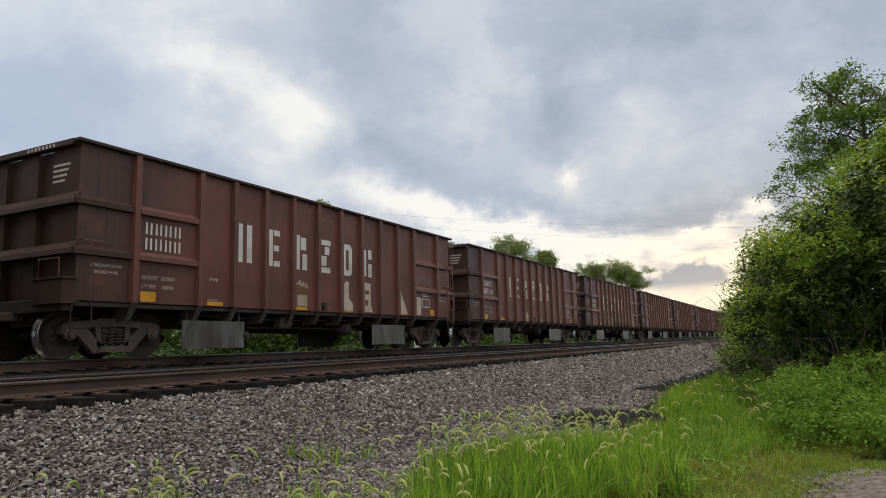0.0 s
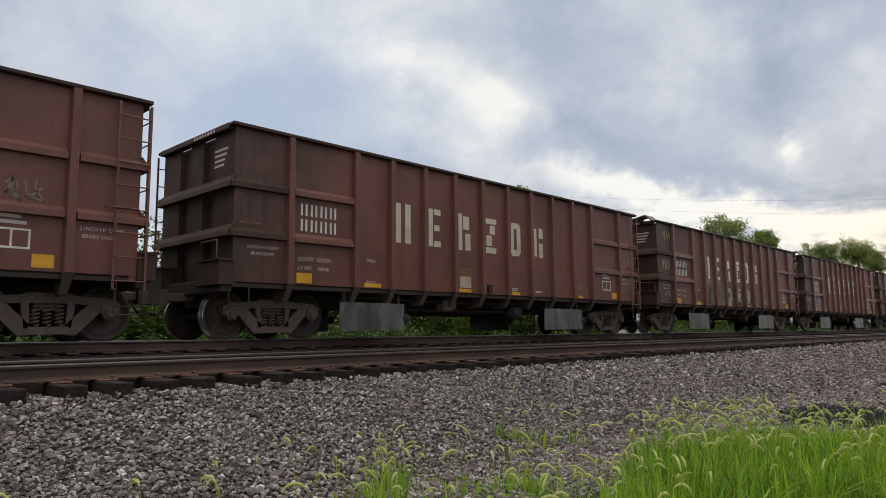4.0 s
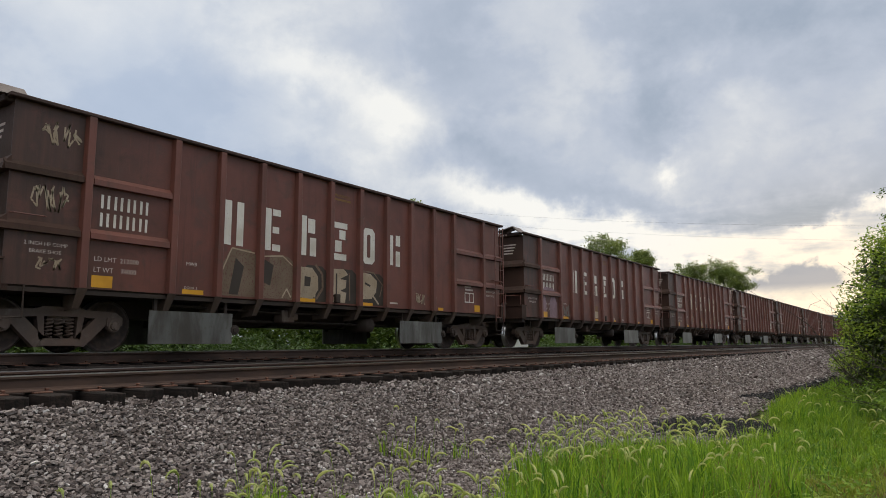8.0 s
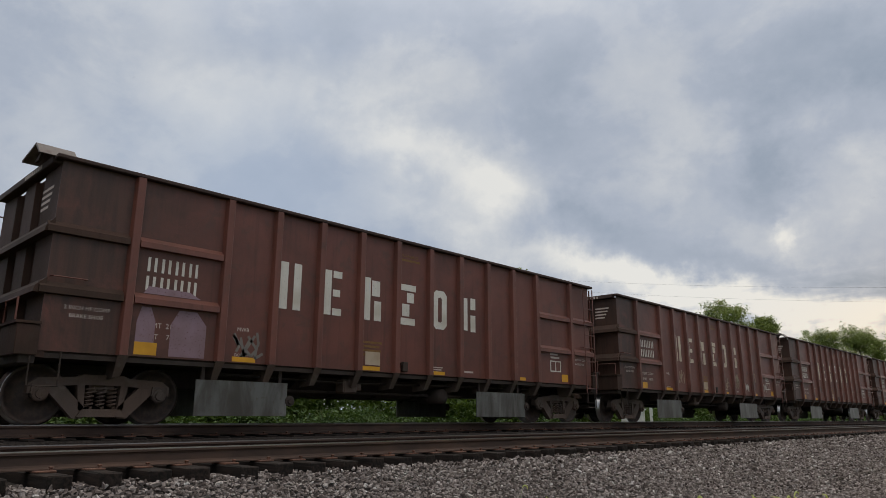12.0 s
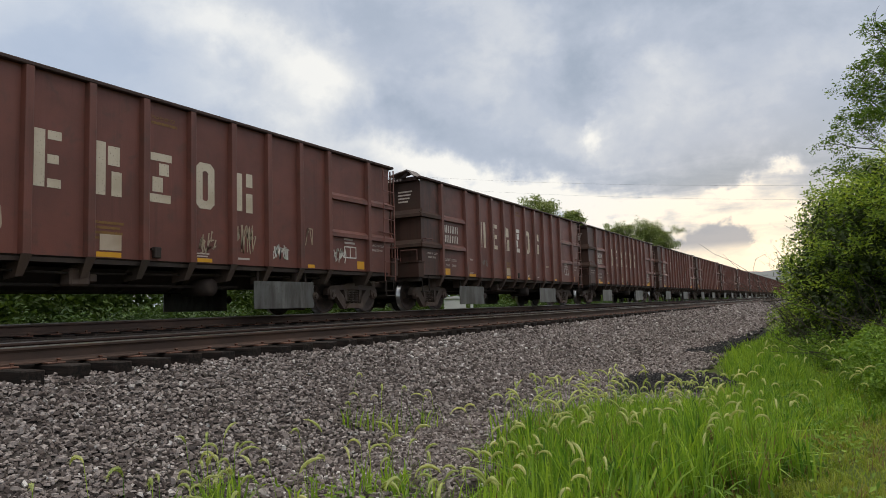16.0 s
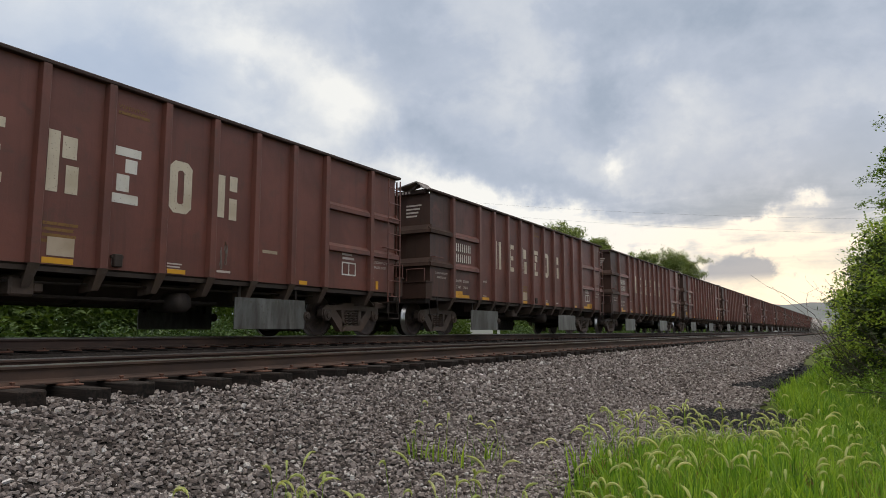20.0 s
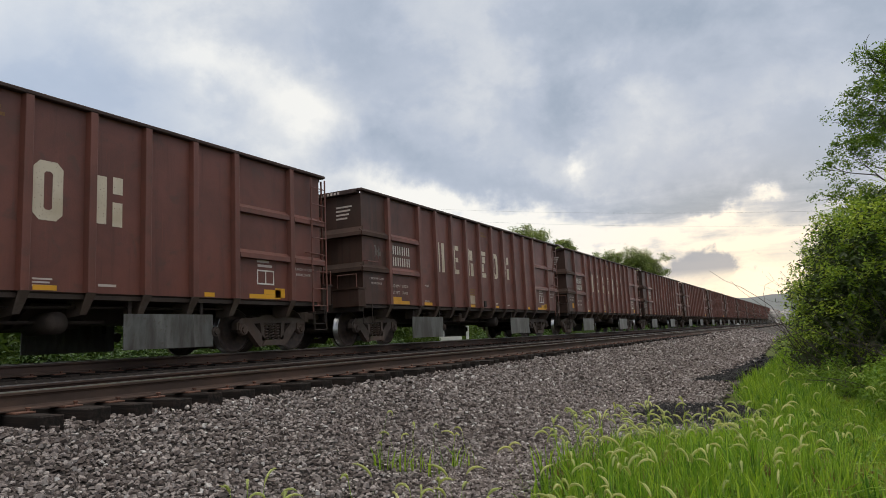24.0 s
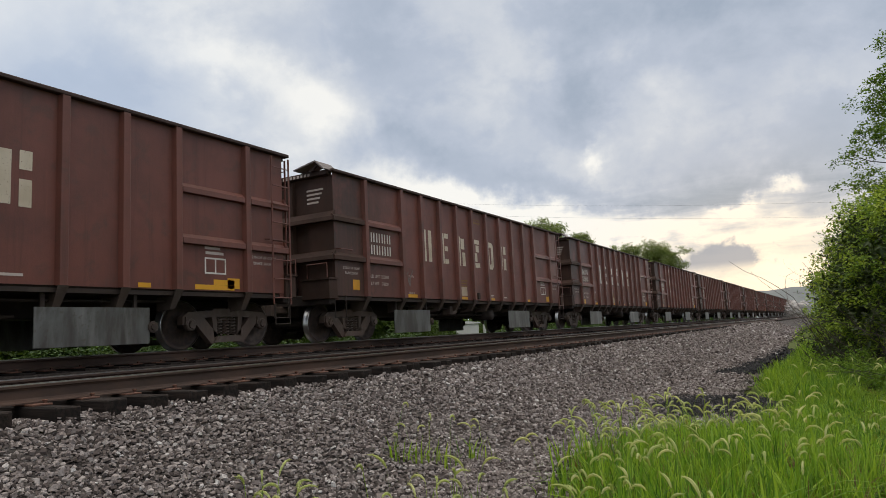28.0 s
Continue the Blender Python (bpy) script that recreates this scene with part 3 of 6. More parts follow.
def tie_mesh(seed):
    r = random.Random(seed)
    m = Mesh().box(-1.30 + r.uniform(-0.04, 0.02), 1.30 + r.uniform(-0.05, 0.05), -0.115, 0.115, -0.175, 0.0, 0.012)
    m.v = [(x + r.uniform(-0.008, 0.008), y + r.uniform(-0.006, 0.006), z + r.uniform(-0.006, 0.004)) for x, y, z in m.v]
    return m.data("tie", M_TIE)


def build_ties():
    """Timber ties with plates and spikes: one by one where the camera passes near, joined beyond."""
    ties = [tie_mesh(i) for i in range(5)]
    plate = Mesh().box(-0.17, 0.17, -0.095, 0.095, 0.0, 0.018, 0.004).data("tie_plate", M_PLATE)
    spike = Mesh().box(-0.012, 0.012, -0.012, 0.012, 0.0, 0.026).box(-0.024, 0.020, -0.019, 0.019, 0.026, 0.042, 0.005).data("spike", M_PLATE)
    rest = {far_track: Mesh(), near_track: Mesh()}
    rp = {far_track: Mesh(), near_track: Mesh()}
    for track, first, last in ((near_track, -1.0, 44.0), (far_track, 2.0, 30.0)):
        y = -60.0
        while y < 420:
            r = random.Random(int(y * 1000) + 7)
            yy = y + r.uniform(-0.04, 0.04)
            if first <= y <= last:
                t = part("tie", random.Random(int(y * 77)).choice(ties), None, track, at=(r.uniform(-0.04, 0.05), yy, -RAIL_H - 0.019))
                t.rotation_euler = (0, r.uniform(-0.006, 0.006), r.uniform(-0.03, 0.03))
                for s in (-1, 1):
                    part("tie_plate", plate, None, t, at=(s * 0.755, 0, 0.001))
                    if s == 1 or y < 14:
                        for dx, dy in ((0.10, 0.06), (-0.10, -0.06)):
                            part("spike", spike, None, t, at=(s * 0.755 + dx, dy, 0.012))
            else:
                w = 0.11
                rest[track].box(-1.3, 1.3, yy - w, yy + w, -RAIL_H - 0.19, -RAIL_H - 0.019)
                rp[track].box(0.585, 0.925, yy - 0.09, yy + 0.09, -RAIL_H - 0.018, -RAIL_H - 0.001)
            y += 0.495
    for track in rest:
        tagged(part("farther_ties", rest[track], M_TIE, track), kind="stuff")
        tagged(part("farther_plates", rp[track], M_PLATE, track), kind="stuff")


# ---------------------------------------------------------------- the train
PITCH, SPEED, FIRST = 16.369, 4.483, 7.50      # metres from car to car; metres a second; where car 0 stands at the start
POSTS = [1.48, 3.10] + [3.09 + 1.023 * i for i in range(1, 9)] + [12.30, 13.93]
END_A, END_B = 0.30, 14.97
SIDE, TOPZ, SILL = 1.50, 3.99, 1.05
PALE = "faded mineral-brown paint"


def letters_plain(mat):
    """Six tall plain blocks of bars, one for each painted character."""
    w, h = 0.47, 0.90
    sets = [[(0, 0.17, 0, h), (0.30, w, 0, h)],
            [(0, 0.17, 0, h), (0.21, w - 0.04, 0.76, h), (0.21, w - 0.08, 0.38, 0.52), (0.21, w - 0.04, 0, 0.14)],
            [(0, 0.17, 0, h), (0.21, w - 0.04, 0.52, h - 0.05), (0.28, w, 0, 0.42)],
            [(0.02, w, 0.76, h), (0.20, w - 0.06, 0.50, 0.72), (0.06, 0.28, 0.19, 0.46), (0, w - 0.02, 0, 0.15)],
            [],
            [(0, 0.17, 0.06, h - 0.06), (0.28, 0.46, 0.58, h - 0.04), (0.28, 0.46, 0.04, 0.44)]]
    out = []
    for bars in sets:
        m = Mesh()
        for y0, y1, z0, z1 in bars:
            m.box(0, 0.003, y0, y1, z0, z1)
        if not bars:
            # a tall ring with cut corners
            def ring(a, b, lo, hi, c):
                return [(a + c, lo), (b - c, lo), (b, lo + c), (b, hi - c), (b - c, hi), (a + c, hi), (a, hi - c), (a, lo + c)]
            rim = ring(0, 0.46, 0, h, 0.10) + ring(0.165, 0.295, 0.16, h - 0.16, 0.03)
            m.add([(0.003, a, b) for a, b in rim], [(i, (i + 1) % 8, 8 + (i + 1) % 8, 8 + i) for i in range(8)])
        out.append(m.data("painted_block", mat))
    return out


def text_mesh(words, size, mat, name):
    cu = bpy.data.curves.new(name, "FONT")
    cu.body, cu.size, cu.extrude, cu.resolution_u = words, size, 0.001, 2
    ob = bpy.data.objects.new(name, cu)
    scene.collection.objects.link(ob)
    bpy.context.view_layer.update()
    me = bpy.data.meshes.new_from_object(ob.evaluated_get(bpy.context.evaluated_depsgraph_get()))
    bpy.data.objects.remove(ob)
    # stand the writing up on the car's side: along y, upright, facing +x
    me.transform(Matrix(((0, 0, 1, 0), (1, 0, 0, 0), (0, 1, 0, 0), (0, 0, 0, 1))))
    me.materials.clear()
    me.materials.append(mat)
    return me


def coil():
    pts = [(0.062 * math.cos(a * 0.785), 0.062 * math.sin(a * 0.785), 0.014 + a * 0.0073) for a in range(45)]
    return Mesh().tube(pts, 0.016, 5).data("spring", M_FRAME, smooth=True)


SPRING = coil()


def build_truck(car, cy):
    """A two-axle truck: bolster, cast side frames with springs and bearings, wheelsets."""
    bolster = Mesh().prism([(-1.0, 0.50), (-0.45, 0.42), (0.45, 0.42), (1.0, 0.50), (1.0, 0.70), (0.3, 0.80), (-0.3, 0.80), (-1.0, 0.70)], "y", -0.19, 0.19)
    truck = part("truck", bolster, M_FRAME, car, "grimy cast-steel two-axle truck", at=(0, cy, 0))
    for s in (-1, 1):
        m = Mesh()
        x0, x1 = (0.93, 1.07) if s > 0 else (-1.07, -0.93)
        # upper member, sloping legs, spring seat, all of one casting
        top = [(-1.06, 0.46), (-1.06, 0.60), (-0.93, 0.69), (-0.40, 0.72), (-0.30, 0.76), (0.30, 0.76), (0.40, 0.72), (0.93, 0.69), (1.06, 0.60), (1.06, 0.46), (0.80, 0.46), (0.76, 0.57), (0.30, 0.60), (-0.30, 0.60), (-0.76, 0.57), (-0.80, 0.46)]
        m.prism(top, "x", x0, x1)
        for g in (-1, 1):
            m.prism([(g * 0.86, 0.57), (g * 0.57, 0.585), (g * 0.25, 0.27), (g * 0.25, 0.10), (g * 0.40, 0.10)], "x", x0, x1)
            m.prism([(g * 0.38, 0.60), (g * 0.27, 0.60), (g * 0.25, 0.22), (g * 0.33, 0.22)], "x", x0, x1)
        m.prism([(-0.36, 0.12), (0.36, 0.12), (0.27, 0.24), (-0.27, 0.24)], "x", x0 - 0.05, x1 + 0.05)
        fr = part("side_frame", m, M_FRAME, truck)
        for yc in (-0.17, 0.0, 0.17):
            part("spring", SPRING, None, truck, at=(s * 1.0, yc, 0.24))
        for g in (-1, 1):
            b = Mesh().lathe([(s * 1.02, 0.115), (s * 1.10, 0.115), (s * 1.115, 0.10), (s * 1.115, 0.075), (s * 1.15, 0.07), (s * 1.155, 0.03)], 12, (0, g * 0.889, 0.457))
            b.prism([(g * 0.889 - 0.13, 0.46), (g * 0.889 + 0.13, 0.46), (g * 0.889 + 0.12, 0.60), (g * 0.889 - 0.12, 0.60)], "x", s * 0.94, s * 1.10)
            for q in range(3):
                a = 2.1 * q + 0.5
                b.box(s * 1.13 - 0.03, s * 1.13 + 0.03, g * 0.889 + 0.05 * math.cos(a) - 0.014, g * 0.889 + 0.05 * math.cos(a) + 0.014, 0.457 + 0.05 * math.sin(a) - 0.014, 0.457 + 0.05 * math.sin(a) + 0.014)
            part("bearing_cap", b, M_FRAME, truck)
    for g in (-1, 1):
        part("brake_beam", Mesh().box(-0.7, 0.7, g * 0.39 - 0.03, g * 0.39 + 0.03, 0.30, 0.38).box(0.66, 0.80, g * 0.44 - 0.05, g * 0.44 + 0.04, 0.25, 0.55).box(-0.8, -0.66, g * 0.44 - 0.05, g * 0.44 + 0.04, 0.25, 0.55), M_UNDER, truck)
    for g in (-1, 1):
        ws = part("wheelset", Mesh().lathe([(-1.0, 0.06), (-0.72, 0.085), (0.72, 0.085), (1.0, 0.06)], 12), M_UNDER, truck, at=(0, g * 0.889, 0.457))
        # wheels are turned bodies: hub, dished plate, rim, flange; the tread is bright
        for s in (-1, 1):
            prof = [(0.665, 0.11), (0.675, 0.13), (0.69, 0.36), (0.685, 0.40), (0.685, 0.478), (0.715, 0.484), (0.722, 0.458), (0.815, 0.452), (0.822, 0.444), (0.82, 0.395), (0.765, 0.37), (0.735, 0.17), (0.80, 0.12), (0.80, 0.0)]
            m = Mesh().lathe([(s * x, r) for x, r in prof], 40)
            me = m.data("wheel", M_WHEEL, M_TREAD, smooth=False)
            for p in me.polygons:
                rr = [math.hypot(me.vertices[i].co.y, me.vertices[i].co.z) for i in p.vertices]
                if min(rr) > 0.443:
                    p.material_index = 1
                p.use_smooth = True
            # wheels ride with their axle
            m2 = me
            ws_mesh = ws.data
            bm = bmesh.new()
            bm.from_mesh(ws_mesh)
            k0 = len(bm.faces)
            bm.from_mesh(m2)
            bm.faces.ensure_lookup_table()
            for i in range(k0, len(bm.faces)):
                bm.faces[i].material_index = 1 + m2.polygons[i - k0].material_index
            bm.to_mesh(ws_mesh)
            bm.free()
            if len(ws_mesh.materials) < 3:
                ws_mesh.materials.append(M_WHEEL)
                ws_mesh.materials.append(M_TREAD)
    return truck


def build_car():
    car = tagged(new("hopper_gondola"), "rust-brown steel drop-bottom gondola car with white painted blocks", "freight car", "cars of the ballast train")
    X = SIDE
    for s in (-1, 1):
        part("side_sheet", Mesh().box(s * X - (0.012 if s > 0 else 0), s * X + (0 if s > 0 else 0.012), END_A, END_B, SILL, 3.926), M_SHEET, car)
        part("top_chord", Mesh().box(min(s * (X - 0.06), s * (X + 0.108)), max(s * (X - 0.06), s * (X + 0.108)), END_A - 0.11, END_B + 0.13, 3.925, TOPZ, 0.012), M_RIM, car)
        part("side_sill", Mesh().prism([(s * (X - 0.20), SILL - 0.10), (s * (X - 0.10), SILL - 0.10), (s * (X - 0.014), SILL - 0.002), (s * (X - 0.014), SILL + 0.06), (s * (X - 0.20), SILL + 0.06)], "y", END_A, END_B), M_UNDER, car)
    w = 0.085
    post = {}
    brk = {}
    for s in (-1, 1):
        # pressed posts: flat cap, sloping flanks; a tapered bracket below each
        prof = [(s * X, -w), (s * (X + 0.095), -w + 0.022), (s * (X + 0.10), -w + 0.03), (s * (X + 0.10), w - 0.03), (s * (X + 0.095), w - 0.022), (s * X, w)]
        post[s] = Mesh().prism(prof, "z", SILL, 3.924).data("post", M_CAR)
        m = Mesh()
        m.prism([(s * (X + 0.08), SILL - 0.002), (s * (X - 0.12), SILL - 0.33), (s * (X - 0.5), SILL - 0.36), (s * (X - 0.5), SILL - 0.002)], "y", -0.012, 0.012)
        z0, z1 = SILL - 0.003, SILL - 0.33
        vs = [(s * (X + q + d), y, z) for d in (0.0, -0.014) for y, z, q in ((-0.085, z0, 0.10), (0.085, z0, 0.10), (0.055, z1, -0.10), (-0.055, z1, -0.10))]
        m.add(vs, [(0, 1, 2, 3), (7, 6, 5, 4), (0, 4, 5, 1), (1, 5, 6, 2), (2, 6, 7, 3), (3, 7, 4, 0)])
        brk[s] = m.data("post_bracket", M_FRAME)
        for i, y in enumerate(POSTS):
            part("post", post[s], None, car, at=(0, y, 0))
            part("post_bracket", brk[s], None, car, at=(0, y, 0))
        # sloping horizontal stiffeners in the end bays
        edges = [END_A - 0.10] + [POSTS[0] - w, POSTS[0] + w, POSTS[1] - w]
        bays = [(edges[0], edges[1]), (edges[2], edges[3]), (POSTS[10] + w, POSTS[11] - w), (POSTS[11] + w, END_B + 0.10)]
        for a, b in bays:
            for z in (2.86, 1.95):
                part("stiffener", Mesh().prism([(s * X, z + 0.10), (s * (X + 0.085), z + 0.02), (s * (X + 0.09), z - 0.075), (s * X, z - 0.085)], "y", a, b), M_CAKED if a < 1 else M_CAR, car)
    for y, o in ((END_A, -1), (END_B, 1)):
        q = y - o * 0.10
        end_mat = M_CAKED if o < 0 else M_CAR
        part("end_sheet", Mesh().box(-X + 0.012, X - 0.012, min(q, q - o * 0.012), max(q, q - o * 0.012), SILL - 0.1, 3.90), end_mat, car)
        part("end_chord", Mesh().box(-X + 0.06, X - 0.06, min(y - o * 0.05, y + o * 0.13), max(y - o * 0.05, y + o * 0.13), 3.872, TOPZ - 0.002, 0.012), M_RIM, car)
        for z, dep in ((2.86, 0.13), (1.95, 0.17)):
            part("end_stiffener", Mesh().prism([(y, z + 0.16), (y + o * (dep - 0.02), z + 0.02), (y + o * dep, z - 0.075), (y, z - 0.085)], "x", -X - 0.05, X + 0.05), M_CAKED if o < 0 else M_CAR, car)
        # boxed posts stand proud of the sheet: one in the middle, a broad one at each corner
        for x0, x1 in ((-0.26, 0.26), (0.74, X - 0.013), (-X + 0.013, -0.74)):
            part("end_post", Mesh().prism([(x0 - 0.02, q), (x0, y), (x1, y), (x1 + (0.02 if x1 < 1 else 0), q)], "z", SILL - 0.1, 3.87), end_mat, car)
        part("end_sill", Mesh().box(-X, X, min(y, y + o * 0.22), max(y, y + o * 0.22), SILL - 0.20, SILL + 0.04, 0.015), M_UNDER, car)
        # platform box with a bar at the corner, stirrup steps below
        for s in (-1, 1):
            part("corner_box", Mesh().box(min(s * (X - 0.75), s * (X + 0.06)), max(s * (X - 0.75), s * (X + 0.06)), min(y, y + o * 0.30), max(y, y + o * 0.30), SILL - 0.08, SILL + 0.36, 0.012).box(min(s * (X - 0.78), s * (X + 0.085)), max(s * (X - 0.78), s * (X + 0.085)), min(y, y + o * 0.33), max(y, y + o * 0.33), SILL + 0.362, SILL + 0.40), M_CAKED, car)
            yy = y - o * 0.12
            st = [(s * (X + 0.03), yy - 0.20, SILL), (s * (X + 0.04), yy - 0.20, SILL - 0.50), (s * (X + 0.04), yy + 0.20, SILL - 0.50), (s * (X + 0.03), yy + 0.20, SILL)]
            part("sill_step", Mesh().tube(st, 0.016, 6), M_UNDER, car)
            part("grab_iron", Mesh().tube([(s * (X - 0.02), y - o * 0.05, 2.14), (s * (X + 0.13), y - o * 0.05, 2.12), (s * (X + 0.13), y - o * 0.52, 2.12), (s * (X - 0.02), y - o * 0.52, 2.14)], 0.012, 6), M_CAR, car)
            part("corner_rail", Mesh().tube([(s * (X - 0.55), y + o * 0.33, SILL + 0.40), (s * (X - 0.55), y + o * 0.33, SILL + 0.72), (s * (X + 0.03), y + o * 0.33, SILL + 0.72), (s * (X + 0.03), y + o * 0.33, SILL + 0.40)], 0.014, 6), M_CAR, car)
        # coupler and hose
        part("coupler", Mesh().box(-0.09, 0.09, min(y, y + o * 0.62), max(y, y + o * 0.62), 0.72, 0.88, 0.02).prism([(-0.20, y + o * 0.58), (0.20, y + o * 0.58), (0.22, y + o * 0.74), (0.06, y + o * 0.93), (-0.10, y + o * 0.90), (-0.20, y + o * 0.74)], "z", 0.66, 0.95), M_FRAME, car)
        part("air_hose", Mesh().tube([(0.32 * o, y + o * 0.05, 0.85), (0.32 * o, y + o * 0.35, 0.72), (0.22 * o, y + o * 0.6, 0.45), (0.1 * o, y + o * 0.80, 0.50)], 0.022, 7), M_UNDER, car)
    # ladders on diagonally opposite corners, standing off the end
    for s, y0, y1, o in ((1, END_B - 0.40, END_B + 0.10, 1), (-1, END_A - 0.10, END_A + 0.40, -1)):
        x = s * (X + 0.10)
        lad = part("ladder", Mesh().box(x - 0.008, x + 0.008, y0 - 0.02, y0 + 0.02, 0.82, 3.88).box(x - 0.008, x + 0.008, y1 - 0.02, y1 + 0.02, 0.82, 3.88), M_CAR, car)
        rung = Mesh().tube([(0, y0, 0), (0, y1, 0)], 0.012, 6).data("rung", M_CAR)
        for i in range(8):
            part("rung", rung, None, lad, at=(x + s * 0.015, 0, 0.95 + 0.385 * i))
        part("ladder_step", Mesh().tube([(x, y0 + 0.04, 0.84), (x, y0 + 0.04, 0.42), (x, y1 - 0.04, 0.42), (x, y1 - 0.04, 0.84)], 0.015, 6), M_UNDER, car)
        ye = y1 + o * 0.02
        end = part("end_ladder", Mesh().box(s * (X - 0.02) - 0.02, s * (X - 0.02) + 0.02, ye - 0.008, ye + 0.008, 0.9, 3.88).box(s * (X - 0.47) - 0.02, s * (X - 0.47) + 0.02, ye - 0.008, ye + 0.008, 0.9, 3.88), M_CAR, car)
        er = Mesh().tube([(s * (X - 0.47), 0, 0), (s * (X - 0.02), 0, 0)], 0.012, 6).data("rung", M_CAR)
        for i in range(8):
            part("rung", er, None, end, at=(0, ye, 0.95 + 0.385 * i))
    # underframe, hopper chutes and doors
    part("centre_sill", Mesh().box(-0.32, 0.32, END_A, END_B, 0.62, 1.0), M_UNDER, car)
    part("floor", Mesh().box(-X + 0.02, X - 0.02, END_A + 0.02, END_B - 0.02, SILL - 0.1, SILL - 0.03), M_UNDER, car)
    for i in range(4):
        a = 5.05 + 1.18 * i
        for s in (-1, 1):
            part("drop_door", Mesh().prism([(s * 0.33, 0.52), (s * 0.62, 0.55), (s * 1.12, 0.90), (s * 0.33, 0.93)], "y", a, a + 1.05), M_UNDER, car)
    part("door_shaft", Mesh().tube([(0.95, 4.7, 0.62), (0.95, 9.9, 0.62)], 0.03, 8), M_UNDER, car)
    part("air_reservoir", Mesh().lathe([(0.55, 0.05), (0.57, 0.17), (1.28, 0.17), (1.30, 0.05)], 16, (0, 8.9, 0.60)), M_UNDER, car, smooth=True)
    part("brake_valve", Mesh().box(1.0, 1.3, 6.0, 6.35, 0.60, 0.88, 0.03).box(1.05, 1.25, 6.35, 6.5, 0.66, 0.80, 0.02), M_FRAME, car)
    part("brake_pipe", Mesh().tube([(1.22, 3.2, 0.86), (1.22, 6.1, 0.80), (1.22, 9.0, 0.84), (1.22, 12.5, 0.86)], 0.022, 6), M_UNDER, car)
    for a in (2.78, 9.93):
        for s in (-1, 1):
            m = Mesh().box(min(s * 1.40, s * 1.425), max(s * 1.40, s * 1.425), a, a + (1.80 if a < 5 else 1.90), 0.145, 0.74, 0.004)
            sh = part("wheel_shield", m, M_SHIELD, car, "bare grey galvanised sheet hung below the sill")
            part("latch_gear", Mesh().lathe([(s * 1.40, 0.10), (s * 1.44, 0.10), (s * 1.445, 0.06), (s * 1.47, 0.05), (s * 1.47, 0.01)], 9, (0, a + (1.86 if a < 5 else 1.96), 0.42)), M_UNDER, sh)
            for q in (0.1, 1.62):
                part("shield_hanger", Mesh().box(min(s * 1.36, s * 1.40), max(s * 1.36, s * 1.40), a + q, a + q + 0.06, 0.5, 0.95), M_UNDER, sh)
    # painted marks on both sides are the same, turned round
    x = X + 0.002
    for i, me in enumerate(LETTERS):
        part("painted_block", me, None, car, "worn white painted block", at=(x, POSTS[i + 2] + 0.125, 2.105))
    for words, size, y, z in (("LD LMT  212000", 0.115, 1.68, 1.52), ("LT WT    74000", 0.115, 1.68, 1.34), ("MWB", 0.10, 3.42, 1.60), ("DOOR 3", 0.075, 3.40, 1.16)):
        part("stencil", text_mesh(words, size, M_STENCIL, "stencil"), None, car, at=(x, y, z))
    part("stencil", text_mesh("2 INCH HF COMP", 0.085, M_STENCIL, "stencil"), None, car, at=(x, 0.58, 1.68))
    part("stencil", text_mesh("BRAKE SHOE", 0.085, M_STENCIL, "stencil"), None, car, at=(x, 0.66, 1.56))
    part("stencil", text_mesh("2 INCH HF COMP", 0.085, M_STENCIL, "stencil"), None, car, at=(x, 14.08, 1.72))
    part("stencil", text_mesh("BRAKE SHOE", 0.085, M_STENCIL, "stencil"), None, car, at=(x, 14.12, 1.60))
    # the car's own mark and number, as plain bars
    for row, z in ((0, 2.42), (1, 2.11)):
        m = Mesh()
        for i in range(4):
            a = i * 0.235
            m.box(0, 0.003, a, a + 0.045, 0, 0.235).box(0, 0.003, a + 0.11, a + 0.155, 0, 0.235)
        part("number_marking", m, M_WHITE, car, "row of white bars", at=(x, 1.74, z))
    # white-framed lubrication panel near the rear
    m = Mesh()
    for a, b, c, d in ((0, 0.5, 0, 0.03), (0, 0.5, 0.27, 0.30), (0, 0.03, 0.03, 0.27), (0.235, 0.265, 0.03, 0.27), (0.47, 0.5, 0.03, 0.27)):
        m.box(0, 0.003, a, b, c, d)
    part("stencil_panel", m, M_WHITE, car, "white-outlined stencil panel", at=(x, 12.92, 1.36))
    part("stencil_marking", Mesh().box(0, 0.003, 0, 0.36, 0.09, 0.14).box(0, 0.003, 0.02, 0.44, 0, 0.05), M_STENCIL, car, at=(x, 12.92, 1.72))
    m = Mesh()
    for i in range(4):
        m.box(0.0, 0.5 - 0.05 * i, END_A - 0.004, END_A - 0.001, -0.10 * i, -0.10 * i + 0.045)
    part("stencil_marking", m, M_STENCIL, car, at=(0.72, 0, 3.55))
    m = Mesh()
    for i in range(8):
        m.box(i * 0.11, i * 0.11 + 0.06, END_A - 0.134, END_A - 0.131, 3.89, 3.955)
    part("number_marking", m, M_STENCIL, car, "white bars", at=(0.1, 0, 0))
    part("stencil", text_mesh("WARNING!", 0.10, M_GOLD, "stencil"), None, car, at=(x, 7.34, 3.62))
    part("stencil_marking", Mesh().box(0, 0.003, 0, 0.56, 0, 0.05), M_GOLD, car, at=(x, 7.34, 3.53))
    part("stencil_marking", bars([0.52, 0.46, 0.5, 0.4], 0.085, 0.045), M_GOLD, car, at=(x, 6.28, 1.62))
    part("stencil_marking", bars([0.30, 0.26, 0.3], 0.05, 0.025), M_STENCIL, car, at=(x, 8.36, 1.22))
    part("stencil_marking", bars([0.32], 0.05, 0.04), M_STENCIL, car, at=(x, 9.40, 1.16))
